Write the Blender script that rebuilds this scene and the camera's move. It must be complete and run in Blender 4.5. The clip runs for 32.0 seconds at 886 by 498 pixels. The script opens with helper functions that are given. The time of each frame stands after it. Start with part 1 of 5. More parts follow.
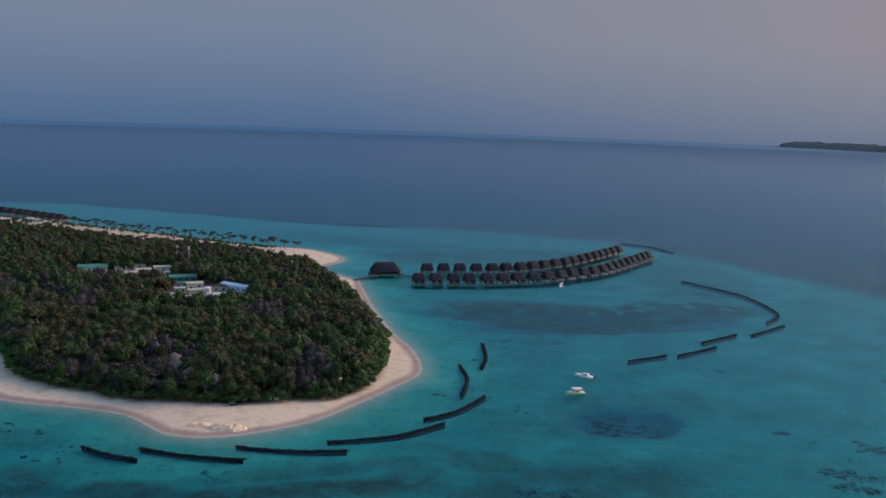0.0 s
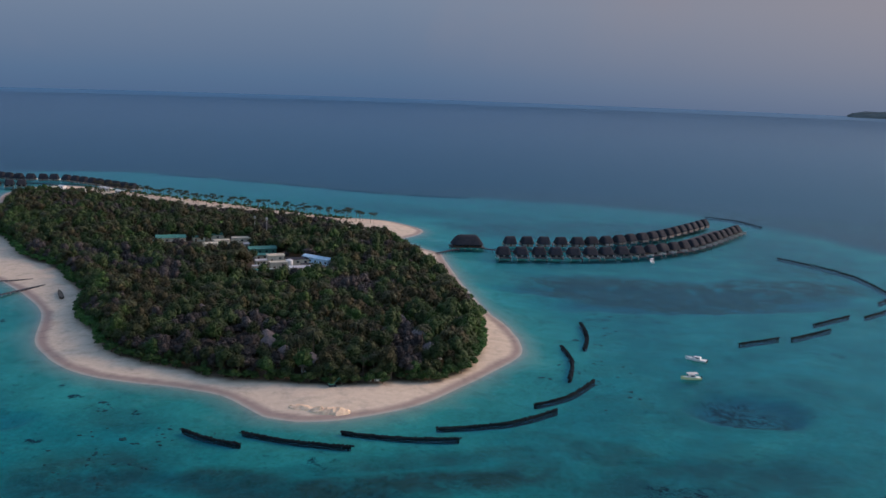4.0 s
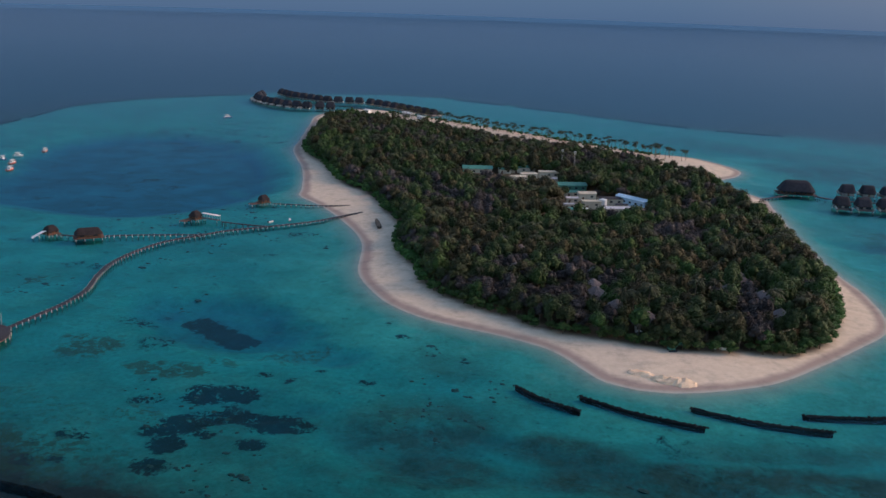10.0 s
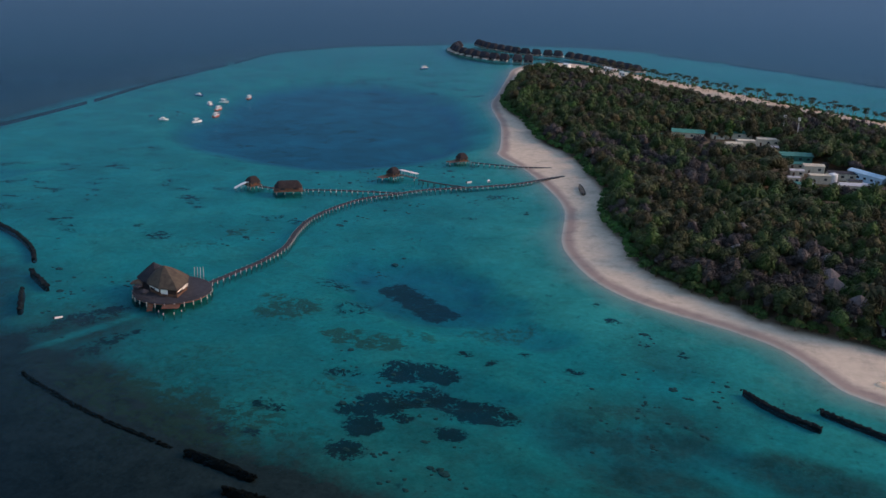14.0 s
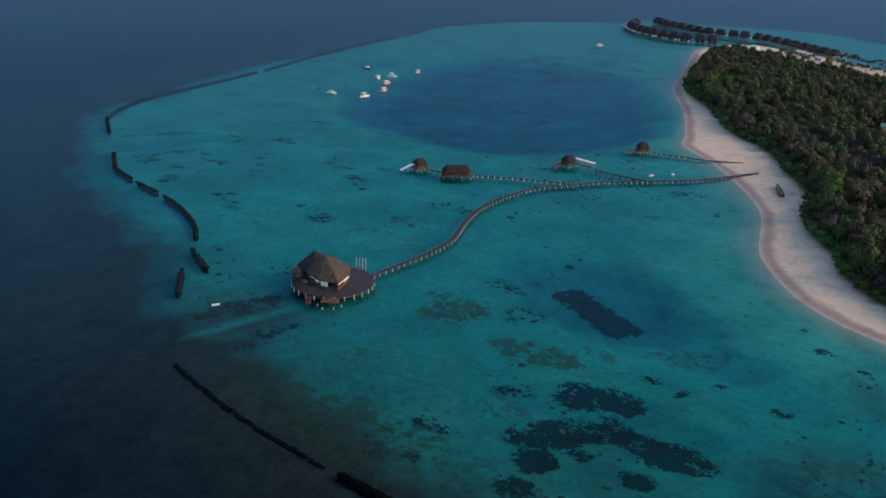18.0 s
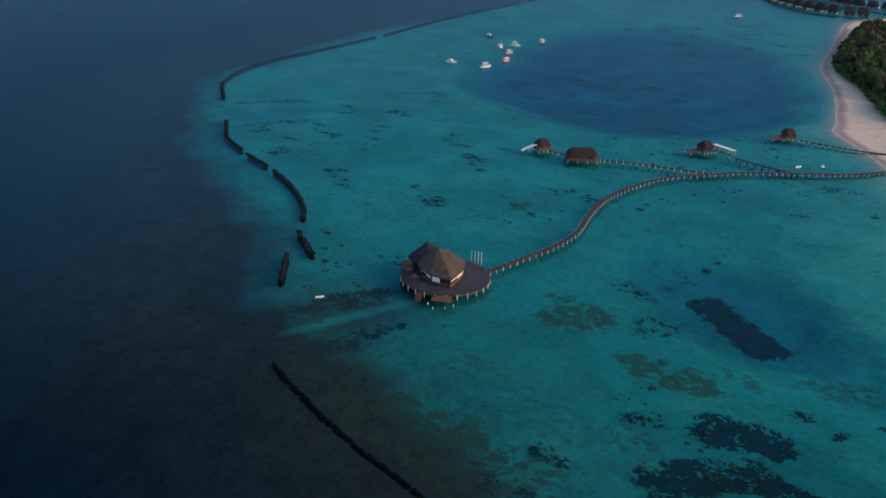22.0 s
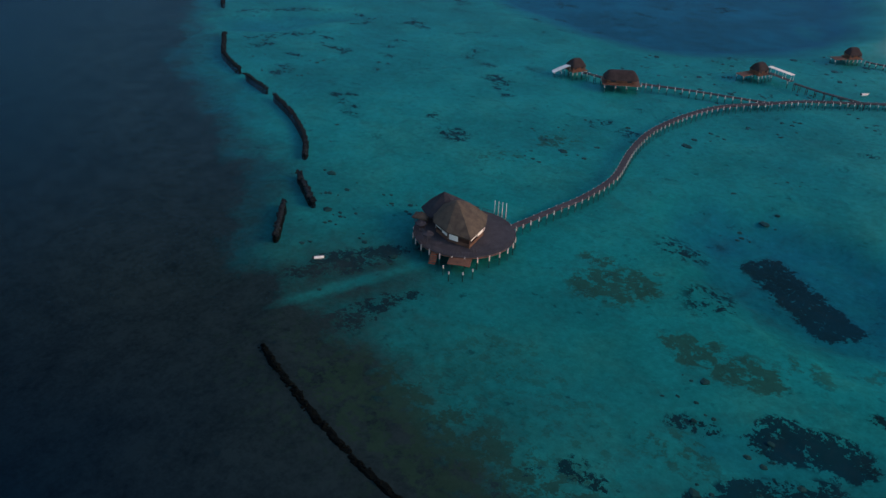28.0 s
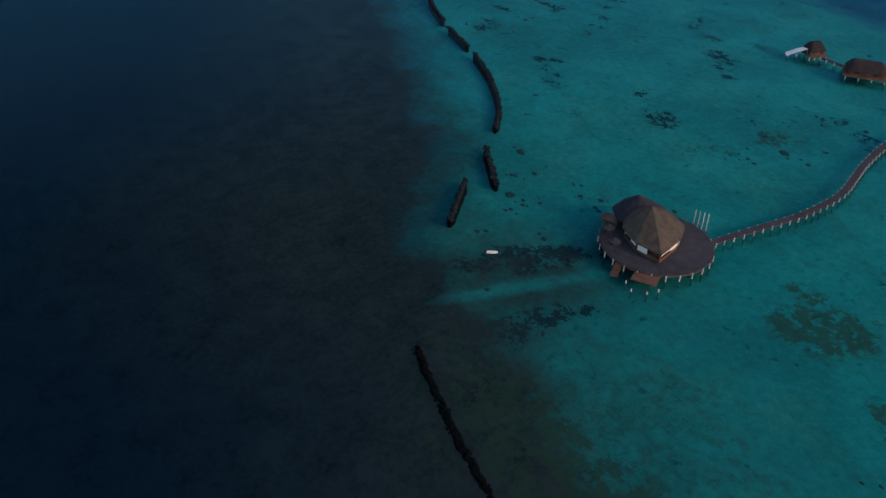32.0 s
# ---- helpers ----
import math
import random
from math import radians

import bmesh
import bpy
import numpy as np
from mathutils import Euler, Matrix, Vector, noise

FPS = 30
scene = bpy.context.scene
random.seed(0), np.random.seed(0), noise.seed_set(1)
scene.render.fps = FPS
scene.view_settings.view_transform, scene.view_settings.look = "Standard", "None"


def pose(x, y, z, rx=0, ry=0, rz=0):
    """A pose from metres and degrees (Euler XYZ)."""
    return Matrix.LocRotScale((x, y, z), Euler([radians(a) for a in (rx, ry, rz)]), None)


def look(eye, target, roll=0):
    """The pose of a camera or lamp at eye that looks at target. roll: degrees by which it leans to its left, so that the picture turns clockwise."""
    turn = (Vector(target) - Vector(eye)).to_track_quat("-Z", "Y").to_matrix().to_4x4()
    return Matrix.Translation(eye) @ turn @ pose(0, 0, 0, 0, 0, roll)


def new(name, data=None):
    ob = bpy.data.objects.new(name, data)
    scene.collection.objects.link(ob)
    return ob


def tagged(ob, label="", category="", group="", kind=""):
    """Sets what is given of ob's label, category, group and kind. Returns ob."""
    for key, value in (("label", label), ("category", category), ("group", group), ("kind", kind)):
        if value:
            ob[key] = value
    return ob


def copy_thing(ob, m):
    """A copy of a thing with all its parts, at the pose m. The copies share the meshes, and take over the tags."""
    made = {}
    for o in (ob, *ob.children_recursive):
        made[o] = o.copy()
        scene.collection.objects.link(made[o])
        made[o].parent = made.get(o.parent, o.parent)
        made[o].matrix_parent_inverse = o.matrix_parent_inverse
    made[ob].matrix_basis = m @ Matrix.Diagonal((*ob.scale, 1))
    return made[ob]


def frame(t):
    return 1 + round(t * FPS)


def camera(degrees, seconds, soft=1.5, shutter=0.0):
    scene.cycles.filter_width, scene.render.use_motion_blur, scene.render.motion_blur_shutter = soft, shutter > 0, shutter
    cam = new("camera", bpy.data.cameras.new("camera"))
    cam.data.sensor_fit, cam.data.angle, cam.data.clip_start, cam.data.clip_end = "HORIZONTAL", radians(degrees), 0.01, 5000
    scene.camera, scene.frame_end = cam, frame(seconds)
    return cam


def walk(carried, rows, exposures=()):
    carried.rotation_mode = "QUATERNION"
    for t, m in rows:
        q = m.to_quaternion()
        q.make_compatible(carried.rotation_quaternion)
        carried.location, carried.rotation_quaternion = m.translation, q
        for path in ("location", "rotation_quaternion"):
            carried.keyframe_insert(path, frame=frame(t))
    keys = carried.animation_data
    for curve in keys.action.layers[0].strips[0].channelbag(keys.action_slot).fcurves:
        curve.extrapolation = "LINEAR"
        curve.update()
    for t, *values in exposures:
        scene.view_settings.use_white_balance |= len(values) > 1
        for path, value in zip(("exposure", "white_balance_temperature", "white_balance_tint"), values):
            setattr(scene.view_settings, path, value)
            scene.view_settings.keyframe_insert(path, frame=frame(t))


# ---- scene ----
# camera and walk
cam = camera(50.0, 32.0, soft=1.5)
PATH = [  # seconds, x, y, z, heading to the left, tilt down, roll
    (0.0, 0.00, 0.00, 120.00, 0.000, 8.428, 2.041),
    (0.5, -2.59, 2.97, 119.71, -0.280, 8.554, 2.065),
    (1.0, -5.22, 5.77, 119.53, -0.530, 8.692, 2.039),
    (1.5, -7.89, 8.26, 119.51, -0.771, 8.836, 1.976),
    (2.0, -10.53, 11.02, 119.39, -0.962, 8.991, 2.053),
    (2.5, -13.42, 13.93, 119.14, -0.776, 9.247, 2.007),
    (3.0, -16.66, 16.95, 118.52, 0.517, 9.618, 2.019),
    (3.5, -19.76, 19.85, 117.82, 1.807, 9.964, 2.021),
    (5.5, -30.71, 29.47, 116.82, 7.145, 11.506, 1.982),
    (6.0, -33.26, 31.84, 116.76, 8.524, 11.891, 1.960),
    (6.5, -35.86, 34.61, 116.74, 9.870, 12.311, 1.885),
    (7.0, -38.61, 37.05, 116.72, 11.233, 12.720, 1.872),
    (7.5, -41.56, 39.43, 116.66, 12.550, 13.139, 1.874),
    (8.0, -44.53, 41.54, 116.79, 13.853, 13.584, 1.923),
    (8.5, -47.46, 43.78, 116.80, 15.124, 14.017, 1.920),
    (9.0, -50.20, 46.24, 116.74, 16.526, 14.423, 1.876),
    (9.5, -52.64, 48.60, 116.62, 17.890, 14.819, 1.912),
    (10.0, -55.41, 50.96, 116.58, 19.235, 15.252, 1.876),
    (10.5, -58.08, 53.12, 116.48, 20.601, 15.635, 1.913),
    (11.0, -60.53, 55.51, 116.30, 22.010, 16.030, 1.932),
    (11.5, -62.97, 58.27, 116.28, 23.445, 16.474, 1.895),
    (12.0, -65.34, 60.82, 116.29, 24.829, 16.904, 1.848),
    (12.5, -67.96, 63.28, 116.14, 26.243, 17.284, 1.883),
    (13.0, -70.64, 65.65, 116.07, 27.560, 17.678, 1.897),
    (13.5, -73.26, 67.95, 116.07, 28.919, 18.093, 1.901),
    (14.0, -75.76, 70.49, 116.05, 30.332, 18.521, 1.918),
    (14.5, -78.13, 72.94, 116.13, 31.671, 18.878, 1.841),
    (16.5, -91.33, 84.39, 114.37, 36.398, 19.700, 2.051),
    (17.0, -94.55, 86.43, 114.17, 37.515, 19.928, 2.103),
    (17.5, -97.40, 88.68, 113.96, 38.671, 20.188, 2.149),
    (18.0, -99.82, 91.04, 113.72, 39.914, 20.372, 2.182),
    (18.5, -102.30, 93.20, 113.65, 41.099, 20.586, 2.195),
    (19.0, -104.98, 95.34, 113.63, 42.280, 20.825, 2.254),
    (19.5, -107.64, 97.46, 113.67, 43.468, 21.056, 2.270),
    (20.0, -110.28, 99.66, 113.52, 44.672, 21.283, 2.326),
    (20.5, -112.87, 101.81, 113.44, 45.871, 21.503, 2.309),
    (21.0, -115.44, 104.00, 113.35, 46.788, 21.773, 2.361),
    (21.5, -117.78, 106.16, 113.30, 46.870, 22.294, 2.361),
    (22.0, -120.37, 108.32, 113.32, 46.887, 22.862, 2.373),
    (22.5, -122.79, 110.39, 113.24, 46.908, 23.410, 2.429),
    (23.0, -125.04, 112.50, 113.41, 46.972, 23.995, 2.478),
    (23.5, -127.50, 114.61, 113.47, 47.030, 24.553, 2.471),
    (24.0, -129.78, 117.00, 113.11, 47.128, 25.040, 2.522),
    (24.5, -132.09, 119.18, 112.81, 47.194, 25.582, 2.572),
    (25.0, -134.34, 121.27, 112.63, 47.240, 26.109, 2.635),
    (25.5, -136.70, 123.56, 112.19, 47.359, 26.562, 2.644),
    (27.5, -146.74, 132.17, 112.02, 47.469, 28.702, 2.712),
    (28.0, -148.80, 134.76, 112.43, 47.974, 29.307, 2.693),
    (28.5, -150.66, 136.54, 113.24, 49.630, 29.943, 2.676),
    (29.0, -152.64, 138.37, 114.00, 51.286, 30.541, 2.737),
    (29.5, -154.67, 140.32, 114.84, 52.957, 31.157, 2.823),
    (30.0, -156.74, 142.45, 115.42, 54.705, 31.825, 2.816),
    (30.5, -158.92, 144.53, 116.02, 56.448, 32.434, 2.782),
    (31.0, -161.23, 146.58, 116.31, 58.129, 33.006, 2.840),
    (31.5, -163.75, 148.81, 116.33, 59.656, 33.548, 2.884),
    (32.0, -166.57, 151.10, 116.09, 61.377, 34.057, 2.986),
]


def view(x, y, z, left, down, roll):
    return pose(x, y, z, 90 - down, 0, left) @ pose(0, 0, 0, 0, 0, roll)


walk(cam, [(row[0], view(*row[1:])) for row in PATH], [(0.0, 1.27), (24.0, 1.25), (32.0, 1.0)])

# dawn light: a soft low glow in the east and a blue sky
SUN_AZ, SUN_EL = 62.0, 27.0  # degrees east of north, degrees up
world = bpy.data.worlds.new("sky")
scene.world = world
world.use_nodes = True
wn = world.node_tree.nodes
sky = wn.new("ShaderNodeTexSky")
sky.sky_type, sky.sun_disc = "NISHITA", False
sky.sun_elevation, sky.sun_rotation = radians(SUN_EL), radians(SUN_AZ)
sky.dust_density, sky.ozone_density = 1.2, 1.5
wn["Background"].inputs["Strength"].default_value = 0.094
world.node_tree.links.new(sky.outputs[0], wn["Background"].inputs["Color"])
sun = new("sun", bpy.data.lights.new("sun", "SUN"))
sun.data.energy, sun.data.angle, sun.data.color = 0.85, radians(22), (1.0, 0.6, 0.4)
sun.matrix_world = look((0, 0, 0), (-math.sin(radians(SUN_AZ)) * math.cos(radians(SUN_EL)), -math.cos(radians(SUN_AZ)) * math.cos(radians(SUN_EL)), -math.sin(radians(SUN_EL))))

# ---- materials ----


def graph(name):
    m = bpy.data.materials.new(name)
    m.use_nodes = True
    n, l = m.node_tree.nodes, m.node_tree.links
    return m, n, l, n["Principled BSDF"]


def noise_node(n, l, scale, detail=4.0, rough=0.6, coord="Object"):
    tc = n.new("ShaderNodeTexCoord")
    t = n.new("ShaderNodeTexNoise")
    t.inputs["Scale"].default_value, t.inputs["Detail"].default_value, t.inputs["Roughness"].default_value = scale, detail, rough
    l.new(tc.outputs[coord], t.inputs["Vector"])
    return t.outputs["Fac"]


def ramp_node(n, l, fac, stops, interp="LINEAR"):
    r = n.new("ShaderNodeValToRGB")
    r.color_ramp.interpolation = interp
    while len(r.color_ramp.elements) < len(stops):
        r.color_ramp.elements.new(0.5)
    for e, (p, c) in zip(r.color_ramp.elements, stops):
        e.position, e.color = p, (*c, 1)
    l.new(fac, r.inputs["Fac"])
    return r.outputs["Color"]


def mix_node(n, l, fac, a, b, mode="MIX"):
    m = n.new("ShaderNodeMix")
    m.data_type, m.blend_type = "RGBA", mode
    for sock, v in ((m.inputs[0], fac), (m.inputs[6], a), (m.inputs[7], b)):
        if hasattr(v, "links"):
            l.new(v, sock)
        elif sock == m.inputs[0]:
            sock.default_value = v
        else:
            sock.default_value = (*v, 1)
    return m.outputs[2]


def math_node(n, l, op, a, b=0.0, clamp=False):
    m = n.new("ShaderNodeMath")
    m.operation, m.use_clamp = op, clamp
    for sock, v in ((m.inputs[0], a), (m.inputs[1], b)):
        if hasattr(v, "links"):
            l.new(v, sock)
        else:
            sock.default_value = v
    return m.outputs[0]


def bump_node(n, l, bsdf, height, strength, dist):
    b = n.new("ShaderNodeBump")
    b.inputs["Strength"].default_value, b.inputs["Distance"].default_value = strength, dist
    l.new(height, b.inputs["Height"])
    l.new(b.outputs[0], bsdf.inputs["Normal"])


def surface(name, dark, light, scale=1.0, fine=9.0, rough=0.85, bump=0.4, vary=0.25, coord="Object"):
    """A worn surface: two colours mixed at two scales, a tone of its own for each piece, and fine relief."""
    m, n, l, b = graph(name)
    big, small = noise_node(n, l, scale, 3, 0.6, coord), noise_node(n, l, scale * fine, 5, 0.7, coord)
    f = math_node(n, l, "ADD", math_node(n, l, "MULTIPLY", big, 0.6), math_node(n, l, "MULTIPLY", small, 0.5))
    c = ramp_node(n, l, f, [(0.35, dark), (0.75, light)])
    info = n.new("ShaderNodeObjectInfo")
    hs = n.new("ShaderNodeHueSaturation")
    l.new(c, hs.inputs["Color"])
    l.new(math_node(n, l, "ADD", math_node(n, l, "MULTIPLY", info.outputs["Random"], vary), 1 - vary / 2), hs.inputs["Value"])
    l.new(hs.outputs[0], b.inputs["Base Color"])
    b.inputs["Roughness"].default_value = rough
    b.inputs["Specular IOR Level"].default_value = 0.25
    if bump:
        bump_node(n, l, b, small, bump, 0.1)
    return m


def leaf_material(name, dark, light, dry=0.0):
    m, n, l, b = graph(name)
    geo, info = n.new("ShaderNodeNewGeometry"), n.new("ShaderNodeObjectInfo")
    c = ramp_node(n, l, geo.outputs["Random Per Island"], [(0.0, tuple(0.55 * a + 0.45 * b for a, b in zip(dark, light))), (0.8, tuple(v * 0.85 for v in light)), (1.0, tuple(v * 1.1 for v in light))])
    hs = n.new("ShaderNodeHueSaturation")
    l.new(c, hs.inputs["Color"])
    at = n.new("ShaderNodeAttribute")
    at.attribute_name = "tone"
    own = math_node(n, l, "ADD", math_node(n, l, "MULTIPLY", info.outputs["Random"], 0.35), math_node(n, l, "MULTIPLY", at.outputs["Fac"], 0.9))
    l.new(math_node(n, l, "ADD", own, 0.6), hs.inputs["Value"])
    l.new(math_node(n, l, "ADD", math_node(n, l, "MULTIPLY", info.outputs["Random"], 0.05), 0.47), hs.inputs["Hue"])
    # sprays of leaves: shade in their gaps and light tips painted into the colour
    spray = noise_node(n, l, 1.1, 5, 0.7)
    spray_shading = ramp_node(n, l, spray, [(0.36, (0.4, 0.4, 0.4)), (0.55, (1.0, 1.0, 1.0)), (0.7, (1.25, 1.25, 1.2))])
    l.new(mix_node(n, l, 1.0, hs.outputs[0], spray_shading, "MULTIPLY"), b.inputs["Base Color"])
    bump_node(n, l, b, spray, 0.9, 0.5)
    b.inputs["Roughness"].default_value = 0.7
    b.inputs["Specular IOR Level"].default_value = 0.2
    return m


def plain(name, color, rough=0.5, metal=0.0):
    return surface(name, tuple(v * 0.8 for v in color), color, 0.8, 8, rough, 0.15, 0.12)


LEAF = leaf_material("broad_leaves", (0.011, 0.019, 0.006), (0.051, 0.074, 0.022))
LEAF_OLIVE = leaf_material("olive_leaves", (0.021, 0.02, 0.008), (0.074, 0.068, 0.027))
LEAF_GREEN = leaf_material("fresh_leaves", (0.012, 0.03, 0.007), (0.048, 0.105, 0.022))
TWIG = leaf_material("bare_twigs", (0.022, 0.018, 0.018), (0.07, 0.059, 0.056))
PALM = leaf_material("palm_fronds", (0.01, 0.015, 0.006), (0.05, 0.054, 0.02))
BARK = surface("bark", (0.07, 0.05, 0.035), (0.2, 0.15, 0.11), 0.8, 9)
ROCK = surface("breakwater_rock", (0.004, 0.007, 0.009), (0.02, 0.026, 0.029), 0.5, 7, 0.8, 0.6, 0.6)
THATCH = surface("thatch", (0.031, 0.025, 0.02), (0.1, 0.077, 0.056), 0.6, 14, 0.95, 0.8, 0.2)
DARK_THATCH = surface("dark_thatch", (0.012, 0.013, 0.018), (0.037, 0.037, 0.046), 0.6, 14, 0.95, 0.8, 0.3)
HUT_THATCH = surface("red_brown_thatch", (0.014, 0.011, 0.012), (0.043, 0.032, 0.032), 0.6, 14, 0.95, 0.8, 0.25)
PALE_WALL = surface("pale_board_wall", (0.16, 0.14, 0.125), (0.36, 0.33, 0.3), 0.5, 12, 0.8, 0.3, 0.2)
PLANK = surface("weathered_planks", (0.026, 0.026, 0.031), (0.062, 0.058, 0.067), 0.5, 12, 0.8, 0.3, 0.35)
REDWOOD = surface("red_timber", (0.06, 0.032, 0.022), (0.17, 0.085, 0.052), 0.5, 12, 0.7, 0.3, 0.2)
POST = surface("pale_posts", (0.34, 0.32, 0.29), (0.68, 0.64, 0.58), 0.9, 9, 0.8, 0.3, 0.25)


def weed_below(m, line, weed):
    """Green weed on what stands in the sea, up to the tide line."""
    n, l = m.node_tree.nodes, m.node_tree.links
    b = n["Principled BSDF"]
    old = b.inputs["Base Color"].links[0].from_socket
    sep = n.new("ShaderNodeSeparateXYZ")
    l.new(n.new("ShaderNodeNewGeometry").outputs["Position"], sep.inputs[0])
    k = math_node(n, l, "MULTIPLY", math_node(n, l, "SUBTRACT", sep.outputs["Z"], line), 5.0, True)
    l.new(mix_node(n, l, k, weed, old), b.inputs["Base Color"])


weed_below(POST, -0.1, (0.015, 0.13, 0.13))
weed_below(ROCK, -0.1, (0.007, 0.009, 0.009))
ROCK.node_tree.nodes["Principled BSDF"].inputs["Specular IOR Level"].default_value = 0.04
WHITE = plain("white_paint", (0.8, 0.78, 0.74), 0.5)
CANVAS = plain("white_canvas", (0.82, 0.78, 0.7), 0.8)
GLASS = plain("dark_glass", (0.03, 0.04, 0.05), 0.1)
GREENROOF = surface("green_sheet_roof", (0.03, 0.13, 0.1), (0.08, 0.24, 0.18), 0.4, 9, 0.5, 0.2)
BLUEROOF = surface("blue_sheet_roof", (0.3, 0.44, 0.54), (0.5, 0.66, 0.76), 0.4, 9, 0.45, 0.2)
CREAM = surface("cream_render", (0.4, 0.34, 0.25), (0.66, 0.58, 0.44), 0.4, 9, 0.8, 0.2)
GREYROOF = surface("grey_sheet_roof", (0.3, 0.29, 0.3), (0.55, 0.53, 0.53), 0.4, 9, 0.6, 0.2)

# ---- plan helpers ----


def smooth_line(pts, step, closed=False):
    """A rounded line through control points, sampled every step metres."""
    p = np.array(pts, float)
    n = len(p)
    out = []
    for i in range(n if closed else n - 1):
        if closed:
            a, b, c, d = p[i - 1], p[i], p[(i + 1) % n], p[(i + 2) % n]
        else:
            a, b, c, d = p[max(i - 1, 0)], p[i], p[i + 1], p[min(i + 2, n - 1)]
        k = max(1, int(np.linalg.norm(c - b) / step))
        for j in range(k):
            t = j / k
            out.append(0.5 * (2 * b + (c - a) * t + (2 * a - 5 * b + 4 * c - d) * t * t + (3 * b - a - 3 * c + d) * t ** 3))
    if not closed:
        out.append(p[-1])
    return np.array(out)


def line_distance(q, line, closed=False):
    best = np.full(len(q), 1e9)
    m = len(line)
    for i in range(m if closed else m - 1):
        a, b = line[i], line[(i + 1) % m]
        d = b - a
        t = np.clip(((q - a) @ d) / max(d @ d, 1e-9), 0, 1)
        best = np.minimum(best, np.hypot(*(q - a - t[:, None] * d).T))
    return best


def inside(q, ring):
    x, y = q.T
    hit = np.zeros(len(q), bool)
    for i in range(len(ring)):
        (x1, y1), (x2, y2) = ring[i - 1], ring[i]
        if y1 == y2:
            continue
        hit ^= ((y1 > y) != (y2 > y)) & (x < (x2 - x1) * (y - y1) / (y2 - y1) + x1)
    return hit


def signed(q, ring):
    """Metres to a closed line, positive inside."""
    return np.where(inside(q, ring), 1, -1) * line_distance(q, ring, True)


def lattice(q, size, seed):
    """Smooth value noise, 0 to 1."""
    g = q / size
    i = np.floor(g).astype(np.int64)
    f = g - i
    f = f * f * (3 - 2 * f)

    def corner(dx, dy):
        h = (i[:, 0] + dx) * 374761393 + (i[:, 1] + dy) * 668265263 + seed * 974711
        h = (h ^ (h >> 13)) * 1274126177
        return ((h ^ (h >> 16)) & 0xFFFF) / 65535.0

    return (corner(0, 0) * (1 - f[:, 0]) + corner(1, 0) * f[:, 0]) * (1 - f[:, 1]) + (corner(0, 1) * (1 - f[:, 0]) + corner(1, 1) * f[:, 0]) * f[:, 1]


def fbm(q, size, seed, octaves=4):
    s, a, tot = 0, 1.0, 0
    for k in range(octaves):
        s, tot = s + a * lattice(q, size / 2 ** k, seed + k), tot + a
        a *= 0.55
    return s / tot


# the plan: shore, trees' edge, reef rim, deep basin
SHORE = smooth_line([(-188, 370), (-172, 361), (-156, 357), (-137, 354), (-119, 348), (-107, 337), (-99, 329), (-88, 326), (-77, 328), (-64, 335), (-47, 349), (-34, 369), (-19, 396), (-9, 417),
                     (-8, 436), (-14, 466), (-24, 495), (-40, 560), (-54, 630), (-58, 648), (-74, 668), (-88, 695), (-78, 722), (-80, 748), (-113, 783), (-155, 790), (-200, 812),
                     (-270, 848), (-357, 888), (-425, 918), (-455, 905), (-462, 850), (-438, 785), (-408, 712), (-388, 664), (-348, 602), (-318, 545), (-310, 527), (-286, 508),
                     (-258, 479), (-235, 448), (-217, 405), (-203, 385)], 6, True)
WOODS = smooth_line([(-184, 394), (-170, 382), (-154, 374), (-138, 368), (-121, 362), (-99, 360), (-77, 360), (-58, 367), (-38, 377), (-30, 390), (-25, 412), (-24, 436), (-27, 483),
                     (-41, 538), (-60, 597), (-80, 650), (-92, 688), (-116, 703), (-150, 739), (-208, 763), (-250, 772), (-318, 806), (-345, 821), (-412, 848), (-438, 832), (-424, 775), (-384, 672), (-342, 619), (-302, 564),
                     (-285, 552), (-266, 531), (-246, 503), (-228, 476), (-217, 443), (-196, 414)], 6, True)
RIM = smooth_line([(-292, 216), (-310, 232), (-326, 238), (-345, 252), (-372, 272), (-411, 290), (-481, 312), (-545, 348), (-589, 438), (-631, 568), (-665, 694), (-690, 813), (-673, 885), (-628, 947),
                   (-600, 1000), (-450, 1065), (-373, 1058), (-233, 1003), (-135, 966), (-40, 955), (60, 930), (167, 885), (230, 790), (280, 690), (330, 600), (400, 500), (420, 330), (200, 190), (0, 175), (-120, 190), (-194, 200), (-230, 206), (-263, 209)], 10, True)
BASIN = smooth_line([(-484, 461), (-527, 535), (-558, 633), (-530, 694), (-453, 689), (-385, 634), (-340, 570), (-334, 530), (-349, 484), (-379, 450), (-427, 443)], 8, True)


def spaced(lo, hi, step, far):
    core = np.arange(lo, hi + step, step)
    out, d, v = [], step, hi + step
    while v < far:
        d *= 1.35
        v += d
        out.append(v)
    below, d, v = [], step, lo
    while v > -far:
        d *= 1.35
        v -= d
        below.append(v)
    return np.concatenate([below[::-1], core, out])


# hollows in the lagoon's floor: centre, half sizes, turn, depth
PITS = [(-488, 345, 30, 9, 68, 1.6), (-238, 331, 38, 21, -18, 3.0), (-197, 315, 20, 10, 30, 1.4), (-120, 268, 46, 14, 5, 1.2), (-40, 262, 50, 14, -5, 1.2), (40, 298, 46, 16, 15, 1.0), (95, 545, 85, 22, 14, 3.0), (30, 560, 50, 12, 5, 2.2), (74, 367, 20, 18, 6, 3.4), (-196, 268, 26, 10, 20, 1.0)]


